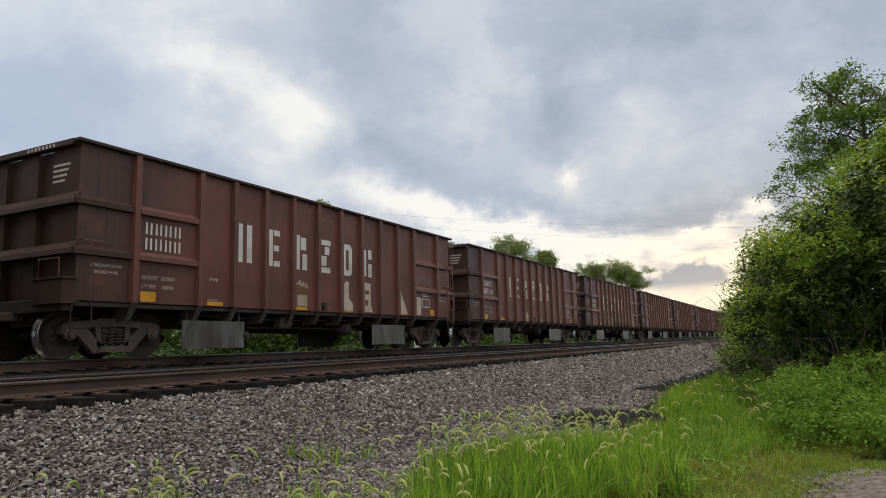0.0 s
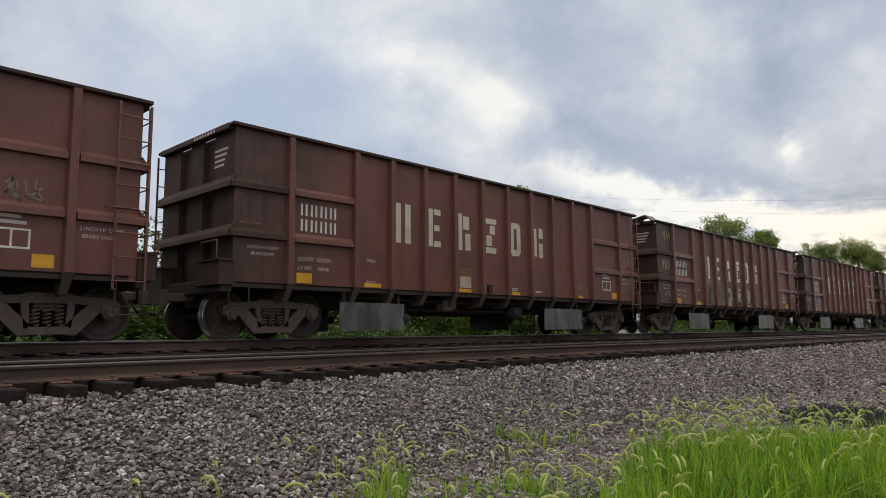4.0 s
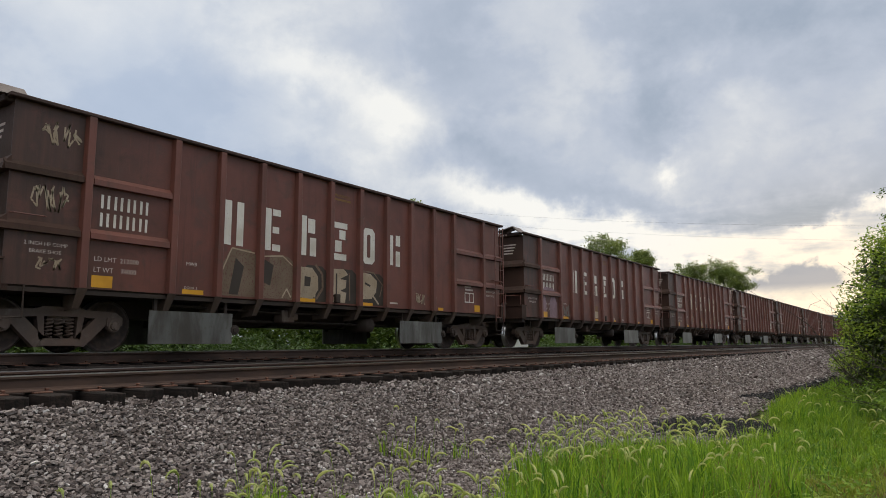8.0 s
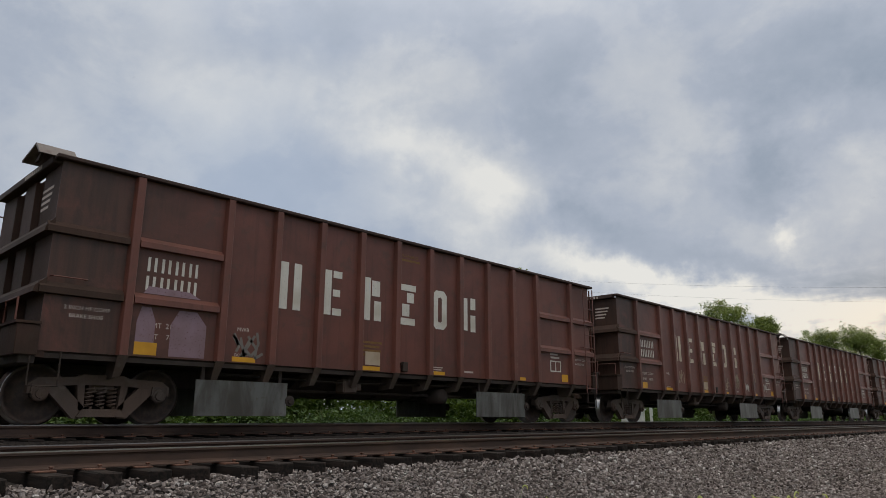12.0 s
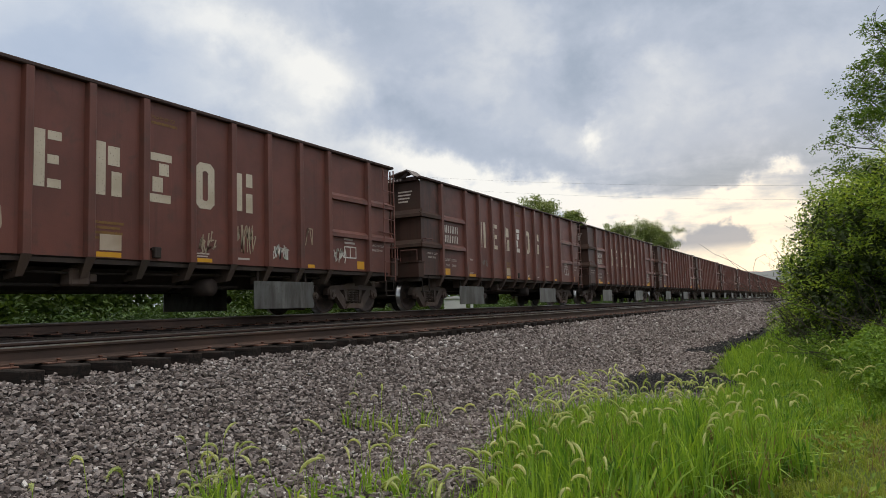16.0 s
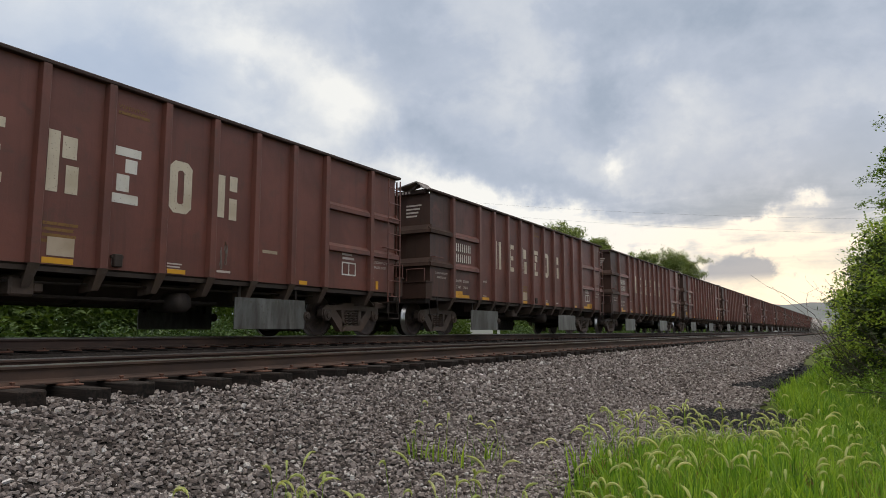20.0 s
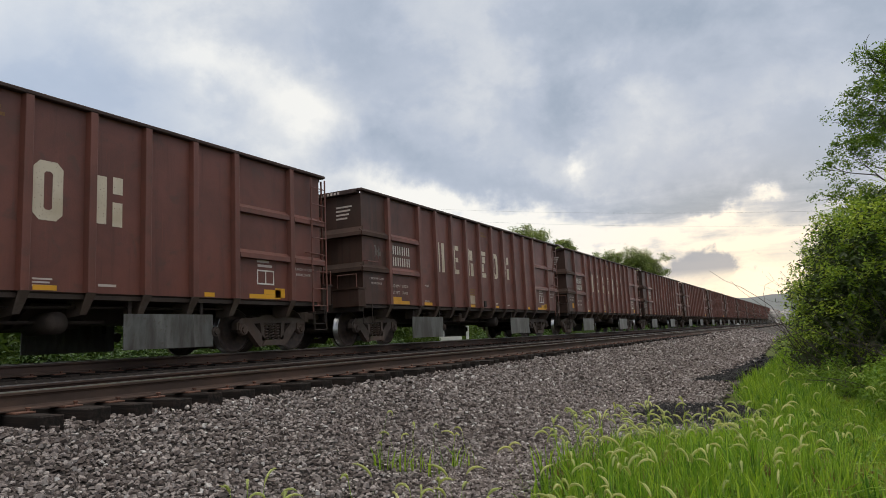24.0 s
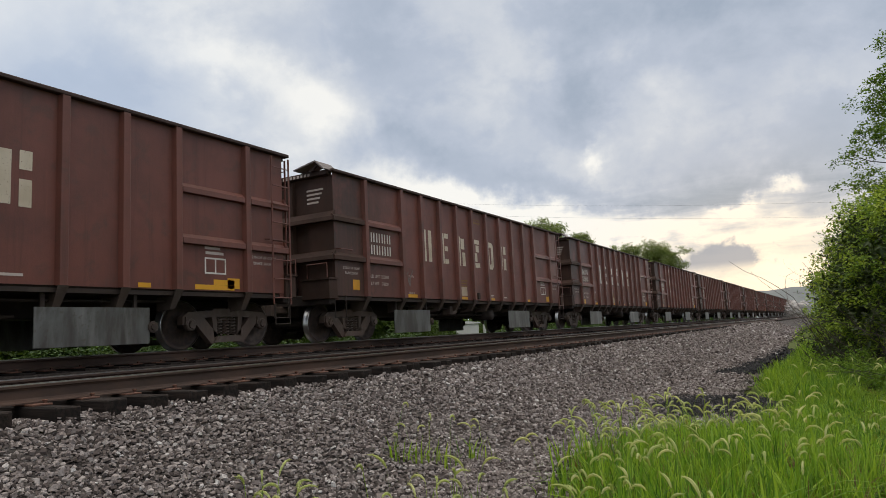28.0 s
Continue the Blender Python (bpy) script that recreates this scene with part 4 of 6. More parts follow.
    part("placard", Mesh().box(0, 0.006, 0, 0.40, 0, 0.27).data("placard", M_PLACARD), None, car, "pale paper placard", at=(x, 6.36, 1.18))
    part("latch_box", Mesh().box(0, 0.09, 0, 0.14, 0, 0.20, 0.012).box(0, 0.05, -0.03, 0.17, 0.14, 0.18), M_UNDER, car, at=(X, 7.36, 1.09))
    for y, w2, h in ((3.36, 0.46, 0.085), (6.30, 0.46, 0.085), (8.37, 0.36, 0.075), (11.55, 0.24, 0.08)):
        part("reflector", Mesh().box(0, 0.004, 0, w2, 0, h), M_YELLOW, car, "yellow reflective strip", at=(x, y, 1.068))
    for cy in (1.433, 13.842):
        build_truck(car, cy)
    return car


def bars(widths, step, high):
    m = Mesh()
    for i, w in enumerate(widths):
        m.box(0, 0.003, 0, w, -i * step, -i * step + high)
    return m


LETTERS, CREAM = letters_plain(M_WHITE), letters_plain(M_CREAM)
first_car = build_car()
first_car.location = (0, FIRST, 0)
CARS = {0: first_car}
for i in [-2, -1] + list(range(1, 23)):
    CARS[i] = copy_thing(first_car, pose(0, FIRST + i * PITCH, 0))


# ---- what sets the single cars apart
def patch(c, pts, mat, label="", off=0.004):
    """A flat painted shape on the near side; pts are (along, up)."""
    part("paint_patch", Mesh().prism(pts, "x", SIDE + off, SIDE + off + 0.002), mat, c, label)


def rect(c, y, z, w, h, mat, label="", off=0.004):
    patch(c, [(y, z), (y + w, z), (y + w, z + h), (y, z + h)], mat, label, off)


def scrawl(c, seed, y, z, w, h, strokes, mat, thick=0.028):
    """Loose sprayed strokes that spell nothing."""
    r = random.Random(seed)
    for i in range(strokes):
        m = Mesh()
        yc = y + w * (i + 0.5) / strokes
        p = [(SIDE + 0.004, yc + r.uniform(-0.5, 0.5) * w / strokes, z + h * r.uniform(0.6, 1.0))]
        for q in range(4):
            p.append((SIDE + 0.004, yc + r.uniform(-0.8, 0.8) * w / strokes, z + h * r.random()))
        for (xa, ya, za), (xb, yb, zb) in zip(p, p[1:]):
            dy, dz = yb - ya, zb - za
            n = math.hypot(dy, dz) + 1e-6
            oy, oz = -dz / n * thick / 2, dy / n * thick / 2
            xo = SIDE + 0.004 + 0.0004 * i
            m.prism([(ya + oy, za + oz), (ya - oy, za - oz), (yb - oy, zb - oz), (yb + oy, zb + oz)], "x", xo, xo + 0.0012 + 0.0003 * i)
        part("sprayed_stroke", m, mat, c, "sprayed graffiti stroke")


def end_flap(c):
    """A bent cover plate sprung up at the leading corner."""
    top = [(1.52, 3.96), (1.30, 4.16), (1.26, 4.18), (0.62, 4.05), (0.62, 4.02), (1.26, 4.15), (1.28, 4.13), (1.47, 3.96)]
    part("bent_flap", Mesh().prism(top, "y", -0.04, 0.50), M_FLAP, c, "bent rusty cover plate")
    part("flap_bracket", Mesh().prism([(0.95, 3.96), (1.12, 3.96), (1.28, 4.12), (1.22, 4.12)], "y", 0.06, 0.10), M_UNDER, c)


for i in (1, 4, 5, 6, 7, 8, 10, 13):
    blocks = [o for o in CARS[i].children if o.data and o.data in LETTERS]
    for o in blocks:
        if not (i == 5 and o.data == LETTERS[3]):
            o.data = CREAM[LETTERS.index(o.data)]
            o["label"] = "grimy cream painted block"

for i, c in CARS.items():
    if i in (2, 3, 5, 6, 8) or (i > 8 and i % 3 != 1):
        end_flap(c)
    if i in (6, 7):
        for y0 in (1.60, 12.70):
            rect(c, y0, 1.07, 0.92, 0.09, M_YELLOW, "yellow reflective strip")
            rect(c, y0 + (0.0 if y0 < 5 else 0.42), 1.162, 0.5, 0.10, M_YELLOW, "yellow reflective strip")
    elif i == 8:
        rect(c, 0.95, 1.2, 0.26, 0.24, M_YELLOW, "yellow reflective square")
    else:
        rect(c, 1.66, 1.08, 0.36, 0.20, M_YELLOW, "yellow reflective square")
    rect(c, 13.45 if i != 5 else 14.2, 1.10, 0.30 if i != 5 else 0.10, 0.20, M_YELLOW, "yellow reflective square")

c = CARS[0]
patch(c, [(8.32, 1.10), (8.82, 1.10), (8.82, 1.32), (8.62, 1.46), (8.62, 1.92), (8.50, 1.96), (8.34, 1.80)], M_CREAM, "cream painted shape")
patch(c, [(9.33, 1.10), (9.85, 1.10), (9.74, 1.34), (9.74, 1.95), (9.33, 1.98)], M_CREAM, "cream painted shape")
rect(c, 9.44, 1.30, 0.16, 0.16, M_CAR, off=0.007)
rect(c, 9.44, 1.62, 0.20, 0.12, M_CAR, off=0.007)
patch(c, [(11.38, 1.10), (11.92, 1.10), (11.44, 1.92)], M_CREAM, "cream painted shape")
patch(c, [(12.44, 1.10), (12.80, 1.10), (12.86, 1.66), (12.44, 1.72)], M_CREAM, "cream painted shape")
scrawl(c, 4, 12.55, 2.05, 1.0, 0.40, 7, M_GREY)
scrawl(c, 5, 6.36, 1.62, 0.4, 0.22, 3, M_CREAM)
c = CARS[2]
def line(c, pts, thick, mat, off):
    """A painted stroke of even width along (along, up) points."""
    m = Mesh()
    for k, ((ya, za), (yb, zb)) in enumerate(zip(pts, pts[1:])):
        n = math.hypot(yb - ya, zb - za)
        oy, oz = -(zb - za) / n * thick / 2, (yb - ya) / n * thick / 2
        m.prism([(ya + oy, za + oz), (ya - oy, za - oz), (yb - oy, zb - oz), (yb + oy, zb + oz)], "x", SIDE + off + 0.0003 * k, SIDE + off + 0.0012 + 0.0003 * k)
    part("sprayed_stroke", m, mat, c, "sprayed graffiti stroke")


bay = [POSTS[j + 2] + 0.088 for j in range(5)]
for j, z0 in enumerate((2.06, 2.02, 1.90, 1.90, 1.88)):
    p0 = bay[j]
    patch(c, [(p0, 1.09), (p0 + 0.845, 1.09), (p0 + 0.845, z0 - 0.10), (p0 + 0.70, z0), (p0 + 0.24, z0), (p0, z0 - 0.40)], M_GRAFFITI_DARK if j < 2 else M_SOOTY, "brown sprayed ground", off=0.0035)
p0 = bay[0]
patch(c, [(p0 + 0.20, 1.12), (p0 + 0.42, 1.12), (p0 + 0.55, 1.70), (p0 + 0.34, 1.86)], M_SOOTY, "dark brown sprayed shape", off=0.006)
line(c, [(p0 + 0.02, 1.56), (p0 + 0.24, 2.05), (p0 + 0.82, 2.0)], 0.03, M_GRAFFITI, 0.006)
p0 = bay[1]
patch(c, [(p0 + 0.02, 1.42), (p0 + 0.22, 1.36), (p0 + 0.30, 1.80), (p0 + 0.05, 1.90)], M_SOOTY, "dark brown sprayed shape", off=0.006)
line(c, [(p0 + 0.02, 1.96), (p0 + 0.55, 2.02), (p0 + 0.83, 1.84)], 0.03, M_GRAFFITI, 0.006)
line(c, [(p0 + 0.55, 1.12), (p0 + 0.68, 1.32), (p0 + 0.80, 1.14)], 0.035, M_GRAFFITI, 0.006)
p0 = bay[2]
patch(c, [(p0 + 0.05, 1.16), (p0 + 0.42, 1.14), (p0 + 0.60, 1.36), (p0 + 0.58, 1.66), (p0 + 0.40, 1.84), (p0 + 0.05, 1.84)], M_GRAFFITI, "pale tan sprayed shape", off=0.006)
patch(c, [(p0 + 0.17, 1.42), (p0 + 0.34, 1.42), (p0 + 0.36, 1.62), (p0 + 0.17, 1.64)], M_SOOTY, "dark brown sprayed shape", off=0.0085)
line(c, [(p0 + 0.54, 1.14), (p0 + 0.74, 1.40), (p0 + 0.72, 1.72), (p0 + 0.50, 1.92)], 0.06, M_GRAFFITI_DARK, 0.006)
p0 = bay[3]
patch(c, [(p0 + 0.05, 1.10), (p0 + 0.46, 1.10), (p0 + 0.50, 1.34), (p0 + 0.30, 1.38), (p0 + 0.48, 1.46), (p0 + 0.50, 1.64), (p0 + 0.28, 1.66), (p0 + 0.56, 1.78), (p0 + 0.40, 1.90), (p0 + 0.05, 1.88)], M_GRAFFITI, "pale tan sprayed shape", off=0.006)
line(c, [(p0 + 0.16, 1.16), (p0 + 0.16, 1.78)], 0.05, M_SOOTY, 0.0085)
line(c, [(p0 + 0.62, 1.16), (p0 + 0.60, 1.82)], 0.04, M_GRAFFITI_DARK, 0.006)
p0 = bay[4]
patch(c, [(p0 + 0.02, 1.22), (p0 + 0.38, 1.24), (p0 + 0.56, 1.42), (p0 + 0.60, 1.70), (p0 + 0.34, 1.86), (p0 + 0.02, 1.88)], M_GRAFFITI, "pale tan sprayed shape", off=0.006)
line(c, [(p0 + 0.14, 1.62), (p0 + 0.34, 1.56)], 0.05, M_SOOTY, 0.0085)
line(c, [(p0 + 0.40, 1.36), (p0 + 0.66, 1.12)], 0.05, M_GRAFFITI, 0.0085)
line(c, [(p0 + 0.05, 1.92), (p0 + 0.46, 1.90), (p0 + 0.80, 1.62), (p0 + 0.70, 1.30)], 0.03, M_GRAFFITI_DARK, 0.0085)
scrawl(c, 11, 0.72, 3.30, 0.60, 0.42, 6, M_GRAFFITI)
scrawl(c, 12, 0.66, 2.22, 0.55, 0.46, 6, M_GRAFFITI)
scrawl(c, 13, 0.78, 1.28, 0.42, 0.24, 5, M_GRAFFITI)
scrawl(c, 14, 10.50, 1.18, 0.42, 0.34, 5, M_GRAFFITI)
c = CARS[3]
for y0, w2 in ((1.66, 0.30), (2.22, 0.62)):
    patch(c, [(y0, 1.08), (y0 + w2, 1.08), (y0 + w2, 1.62), (y0 + w2 * 0.7, 1.84), (y0 + w2 * 0.2, 1.84), (y0, 1.60)], M_PINK, "lilac sprayed shape", off=0.0035)
patch(c, [(1.72, 2.06), (2.7, 2.06), (2.5, 2.16), (1.8, 2.18)], M_PINK, "lilac sprayed shape", off=0.0035)
scrawl(c, 21, 3.35, 1.12, 0.6, 0.5, 4, M_GREY, 0.05)
c = CARS[4]
scrawl(c, 41, 4.28, 1.28, 0.55, 0.52, 6, M_GRAFFITI)
scrawl(c, 42, 8.40, 1.22, 0.45, 0.48, 5, M_GRAFFITI)
scrawl(c, 43, 9.40, 1.26, 0.48, 0.66, 7, M_GRAFFITI)
scrawl(c, 44, 10.42, 1.22, 0.50, 0.34, 8, M_WHITE)
scrawl(c, 45, 12.45, 1.22, 0.55, 0.38, 8, M_WHITE)
scrawl(c, 46, 11.5, 1.55, 0.2, 0.45, 2, M_GRAFFITI)
c = CARS[5]
scrawl(c, 51, 4.36, 1.42, 0.4, 0.28, 5, M_GREY)
scrawl(c, 52, 9.42, 1.22, 0.22, 0.55, 4, M_GREY, 0.014)
rect(c, 7.36, 1.10, 0.18, 0.12, M_WHITE)
rect(c, 10.5, 1.62, 0.4, 0.06, M_GRAFFITI)
scrawl(CARS[7], 71, 0.86, 2.22, 0.26, 0.36, 5, M_GREY, 0.02)
scrawl(CARS[8], 81, 3.3, 1.3, 0.3, 0.5, 2, M_GREY)
scrawl(CARS[1], 61, 11.4, 1.3, 0.4, 0.2, 3, M_GREY)


def build_dust():
    """Dust that hangs about one of the far cars and travels with it."""
    r = random.Random(9)
    cloud = tagged(new("dust_cloud"), "pale dust blowing off the far cars of the train", "dust")
    cloud.location = (1.2, FIRST + 18.2 * PITCH, 0.2)
    for i in range(16):
        m, rad = Mesh(), r.uniform(0.9, 2.1)
        rows, cols = 7, 12
        vs = []
        for a in range(rows + 1):
            for b in range(cols):
                th, ph = math.pi * a / rows, 2 * math.pi * b / cols
                d = Vector((math.sin(th) * math.cos(ph), math.sin(th) * math.sin(ph), math.cos(th)))
                q = rad * (1 + 0.35 * noise.noise(d * 1.7 + Vector((i * 3.1, 0, 0))))
                vs.append(d * q)
        m.add(vs, [(a * cols + b, a * cols + (b + 1) % cols, (a + 1) * cols + (b + 1) % cols, (a + 1) * cols + b) for a in range(rows) for b in range(cols)])
        part("dust_puff", m, M_DUST, cloud, at=(r.uniform(0.0, 5.5), r.uniform(-9, 16), r.uniform(0.3, 2.0)), smooth=True)
    return cloud


dust = build_dust()


# how far the train runs ahead of an even pace, in metres, every two seconds
PACE = [-0.07, -0.07, -0.05, -0.03, 0.0, -0.02, 0.04, 0.12, 0.03, -0.04, -0.10, -0.05, -0.02, -0.06, -0.20]


def motions():
    walk(dust, [(float(t), pose(1.2, FIRST + 18.2 * PITCH - SPEED * t, 0.2)) for t in range(0, 29, 2)])
    roll = math.degrees(SPEED / 0.457)
    for i, c in CARS.items():
        walk(c, [(float(t), pose(0, FIRST + i * PITCH - SPEED * t + PACE[t // 2], 0)) for t in range(0, 29, 2)])
        if 0 <= i <= 8:
            # the wheels of the cars that pass near turn as they roll
            for truck in c.children:
                for ws in truck.children:
                    if ws.name.startswith("wheelset"):
                        p = ws.location.copy()
                        times = [k * 4 / 30 for k in range(211)]
                        walk(ws, [(t, pose(p.x, p.y, p.z, (roll * t) % 360.0)) for t in times if t < 28.0] + [(28.0, pose(p.x, p.y, p.z, (roll * 28.0) % 360.0))])


# ---------------------------------------------------------------- loose ballast
rng = np.random.default_rng(3)


def level(xy):
    return np.array([ground_height(float(x), float(y)) for x, y in xy])


def stones(r, xyz, size):
    """Broken stones as arrays: flat angular shards, each an uneven five-sided block with sharp edges, tumbled."""
    n = len(xyz)
    ang = (np.arange(5) * 2 * np.pi / 5)[None] + r.uniform(-0.45, 0.45, (n, 5))
    rad = r.uniform(0.55, 1.12, (n, 5))
    px, py = np.cos(ang) * rad * r.uniform(0.85, 1.3, (n, 1)), np.sin(ang) * rad * r.uniform(0.6, 0.95, (n, 1))
    thick = r.uniform(0.20, 0.50, (n, 1))
    shrink = r.uniform(0.62, 1.0, (n, 5))
    low = np.stack([px, py, -thick * r.uniform(0.6, 1.2, (n, 5))], 2)
    high = np.stack([px * shrink, py * shrink, thick * r.uniform(0.45, 1.25, (n, 5))], 2)
    v = np.concatenate([low, high], 1) * size[:, None, None] * 0.86
    for p, q in ((0, 2), (1, 2)):
        roll = r.normal(size=n) * np.where(r.random(n) < 0.72, 0.30, 0.85)
        c, s = np.cos(roll)[:, None], np.sin(roll)[:, None]
        v[:, :, p], v[:, :, q] = v[:, :, p] * c + v[:, :, q] * s, v[:, :, q] * c - v[:, :, p] * s
    a = r.uniform(0, 2 * np.pi, n)
    c, s = np.cos(a)[:, None], np.sin(a)[:, None]
    v = np.stack([v[:, :, 0] * c - v[:, :, 1] * s, v[:, :, 0] * s + v[:, :, 1] * c, v[:, :, 2]], 2) + xyz[:, None, :]
    tri = [(5, 6, 7), (5, 7, 8), (5, 8, 9), (0, 2, 1), (0, 3, 2), (0, 4, 3)]
    for i in range(5):
        j = (i + 1) % 5
        tri += [(i, j, 5 + j), (i, 5 + j, 5 + i)]
    f = np.array(tri)[None] + (np.arange(n) * 10)[:, None, None]
    return v.reshape(-1, 3), f.reshape(-1, 3)


SOOT = [[(8.15, 14.2), (8.55, 12.5), (9.0, 11.7), (9.9, 11.8), (10.7, 13.0), (10.7, 15.0), (10.0, 15.7), (9.4, 14.9), (8.8, 15.5)],
        [(8.40, 20.9), (8.75, 23.0), (8.95, 27.0), (9.1, 36.0), (9.6, 36.0), (9.75, 27.0), (9.65, 22.5), (9.4, 20.2)]]


def sooty(x, y):
    """Whether the ground here lies under black cinders."""
    q = np.array([(x + 0.30 * noise.noise((x * 2.1, y * 1.5, 3.0)) + 0.12 * noise.noise((x * 7.0, y * 6.0, 5.0)), y + 0.5 * noise.noise((x * 1.7, y * 1.7, 8.0)) + 0.15 * noise.noise((x * 7.0, y * 7.0, 2.0)))])
    return bool(in_shape(q, SOOT[0])[0] or in_shape(q, SOOT[1])[0])


def build_stones():
    pts, size = [], []
    for y0, y1, step in ((-0.5, 9.0, 0.038), (9.0, 16.0, 0.044), (16.0, 27.0, 0.056), (27.0, 46.0, 0.078), (46.0, 84.0, 0.12)):
        y = y0
        while y < y1:
            x = 4.95
            while x < bed_edge(y) + 0.15:
                px, py = x + rng.uniform(-0.5, 0.5) * step, y + rng.uniform(-0.5, 0.5) * step
                on_tie = px < 5.40 and abs((py + 60.0) % 0.495 - 0.2475) > 0.12
                inside = px < bed_edge(py) + rng.normal() * 0.07
                if inside and not on_tie and not (px > 7.7 and sooty(px + rng.normal() * 0.10, py + rng.normal() * 0.14) and rng.random() < 0.93):
                    s = step * rng.uniform(0.62, 1.1) * (1.35 if rng.random() < 0.10 else 1.0)
                    top = bed_height(px, py) if px > 5.45 else -0.54 + rng.uniform(-0.01, 0.03)
                    pts.append((px, py, top + s * rng.uniform(-0.1, 0.75)))
                    size.append(s)
                x += step
            y += step
    v, f = stones(rng, np.array(pts), np.array(size))
    tagged(new("ballast_stones", raw("ballast_stones", v, f, M_STONE)), "loose grey crushed stones on the sloping railway ballast", "gravel", kind="stuff")


# ---------------------------------------------------------------- plants
def leaves(r, pos, size, out=None, wide=0.45):
    """Bent leaves at the given places, as arrays."""
    n = len(pos)
    a = r.normal(size=(n, 3)) * np.array([1, 1, 0.6]) - np.array([0, 0, 0.25])
    if out is not None:
        a = a + out * 0.7
    a /= np.linalg.norm(a, axis=1)[:, None]
    up = r.normal(size=(n, 3)) * 0.6 + np.array([0, 0, 1.0])
    b = np.cross(a, up)
    b /= np.linalg.norm(b, axis=1)[:, None] + 1e-9
    nn = np.cross(a, b)
    s = (size * r.uniform(0.6, 1.35, n))[:, None]
    v = np.stack([pos - a * s, pos + b * s * wide - nn * s * 0.15, pos + a * s, pos - b * s * wide - nn * s * 0.15], 1).reshape(-1, 3)
    i = np.arange(n)[:, None] * 4
    return v, np.concatenate([i + np.array([0, 1, 2]), i + np.array([0, 2, 3])], 0)


def sprays(r, lumps, clusters, each, spread, size, squash=0.75, lowest=-9.0, under=-1.0, pits=0.0):
    """Leaf clusters set over the skin of rounded masses (x, y, z, radius)."""
    L = np.array(lumps)
    wgt = L[:, 3] ** 2
    idx = r.choice(len(L), clusters, p=wgt / wgt.sum())
    d = r.normal(size=(clusters, 3))
    d /= np.linalg.norm(d, axis=1)[:, None]
    c = L[idx, :3] + d * (L[idx, 3] * r.uniform(0.66, 1.16, clusters))[:, None] * np.array([1, 1, squash])
    keep = (c[:, 2] > lowest) & (d[:, 2] > under)
    if pits:
        # gaps in the foliage at two sizes
        holes = np.array([noise.noise((p[0] * 0.9, p[1] * 0.9, p[2] * 1.2)) + 0.6 * noise.noise((p[0] * 2.3, p[1] * 2.3, p[2] * 2.6 + 7)) for p in c])
        keep &= holes > -pits
    c, d = c[keep], d[keep]
    n = len(c) * each
    pos = np.repeat(c, each, 0) + r.normal(size=(n, 3)) * spread * np.array([1, 1, 0.8])
    return leaves(r, pos, size, np.repeat(d, each, 0))


def blades(r, xy, z, height, width, lean=0.35, droop=0.5):
    """Curved grass blades, three segments each, as arrays."""
    n = len(xy)
    h = height * r.uniform(0.5, 1.15, n)
    a = r.uniform(0, 2 * np.pi, n)
    out = np.stack([np.cos(a), np.sin(a)], 1)
    ta = a + np.pi / 2 + r.normal(size=n) * 0.5
    side = np.stack([np.cos(ta), np.sin(ta)], 1)
    L = r.uniform(0.1, 1.0, n) * lean
    w = width * r.uniform(0.6, 1.4, n)
    rows = []
    for u, wd in ((0, 0.8), (0.4, 1.0), (0.75, 0.65), (1.0, 0.05)):
        c = xy + out * (L * h * u ** 1.8)[:, None]
        zz = z + h * (u - droop * L * u * u)
        for sg in (-1, 1):
            rows.append(np.concatenate([c + side * (sg * w * wd * 0.5)[:, None], zz[:, None]], 1))
    v = np.stack(rows, 1).reshape(-1, 3)
    i = np.arange(n)[:, None] * 8
    return v, np.concatenate([i + np.array(q) for q in ((0, 1, 3, 2), (2, 3, 5, 4), (4, 5, 7, 6))], 0)


def in_shape(p, poly):
    x, y = p[:, 0], p[:, 1]
    inside = np.zeros(len(p), bool)
    for (x0, y0), (x1, y1) in zip(poly, poly[1:] + poly[:1]):
        hit = (y0 > y) != (y1 > y)
        inside ^= hit & (x < (x1 - x0) * (y - y0) / (y1 - y0 + 1e-9) + x0)
    return inside


def scatter(poly, count, wild=0.0):
    p = np.array(poly)
    lo, hi = p.min(0), p.max(0)
    out = np.zeros((0, 2))
    while len(out) < count:
        q = lo + rng.random((count * 2, 2)) * (hi - lo)
        out = np.concatenate([out, q[in_shape(q, poly)]])
    return out[:count] + rng.normal(size=(count, 2)) * wild


TALL = [(10.2, 2.6), (9.85, 4.6), (9.25, 6.6), (8.75, 7.9), (9.1, 8.5), (10.2, 8.3), (11.3, 8.9), (11.6, 7.6), (11.0, 6.2), (10.75, 4.6), (10.6, 2.2)]
MIDDLE = [(10.3, 8.2), (10.7, 11.4), (10.6, 14.6), (11.6, 16.4), (13.2, 13.6), (12.4, 11.0), (11.7, 9.5), (11.0, 8.4)]
TUFT = [(9.75, 17.5), (9.72, 22.0), (9.95, 27.0), (10.6, 27.0), (10.9, 21.0), (11.4, 17.0), (11.2, 14.6), (10.6, 15.4)]
LAWN = [(10.2, 1.5), (10.6, 7.0), (11.2, 10.0), (10.9, 14.0), (11.2, 18.0), (13.0, 15.2), (14.2, 12.0), (13.4, 10.6), (12.5, 9.0), (12.3, 7.0), (12.6, 1.5)]
CLOSE = [(8.6, 0.8), (8.2, 2.6), (8.9, 3.9), (10.2, 3.4), (10.6, 2.0), (10.0, 0.8)]
FRINGE = [(7.6, 4.2), (7.4, 5.0), (8.0, 5.4), (8.8, 5.6), (9.4, 5.2), (9.5, 3.0), (8.6, 3.2)]


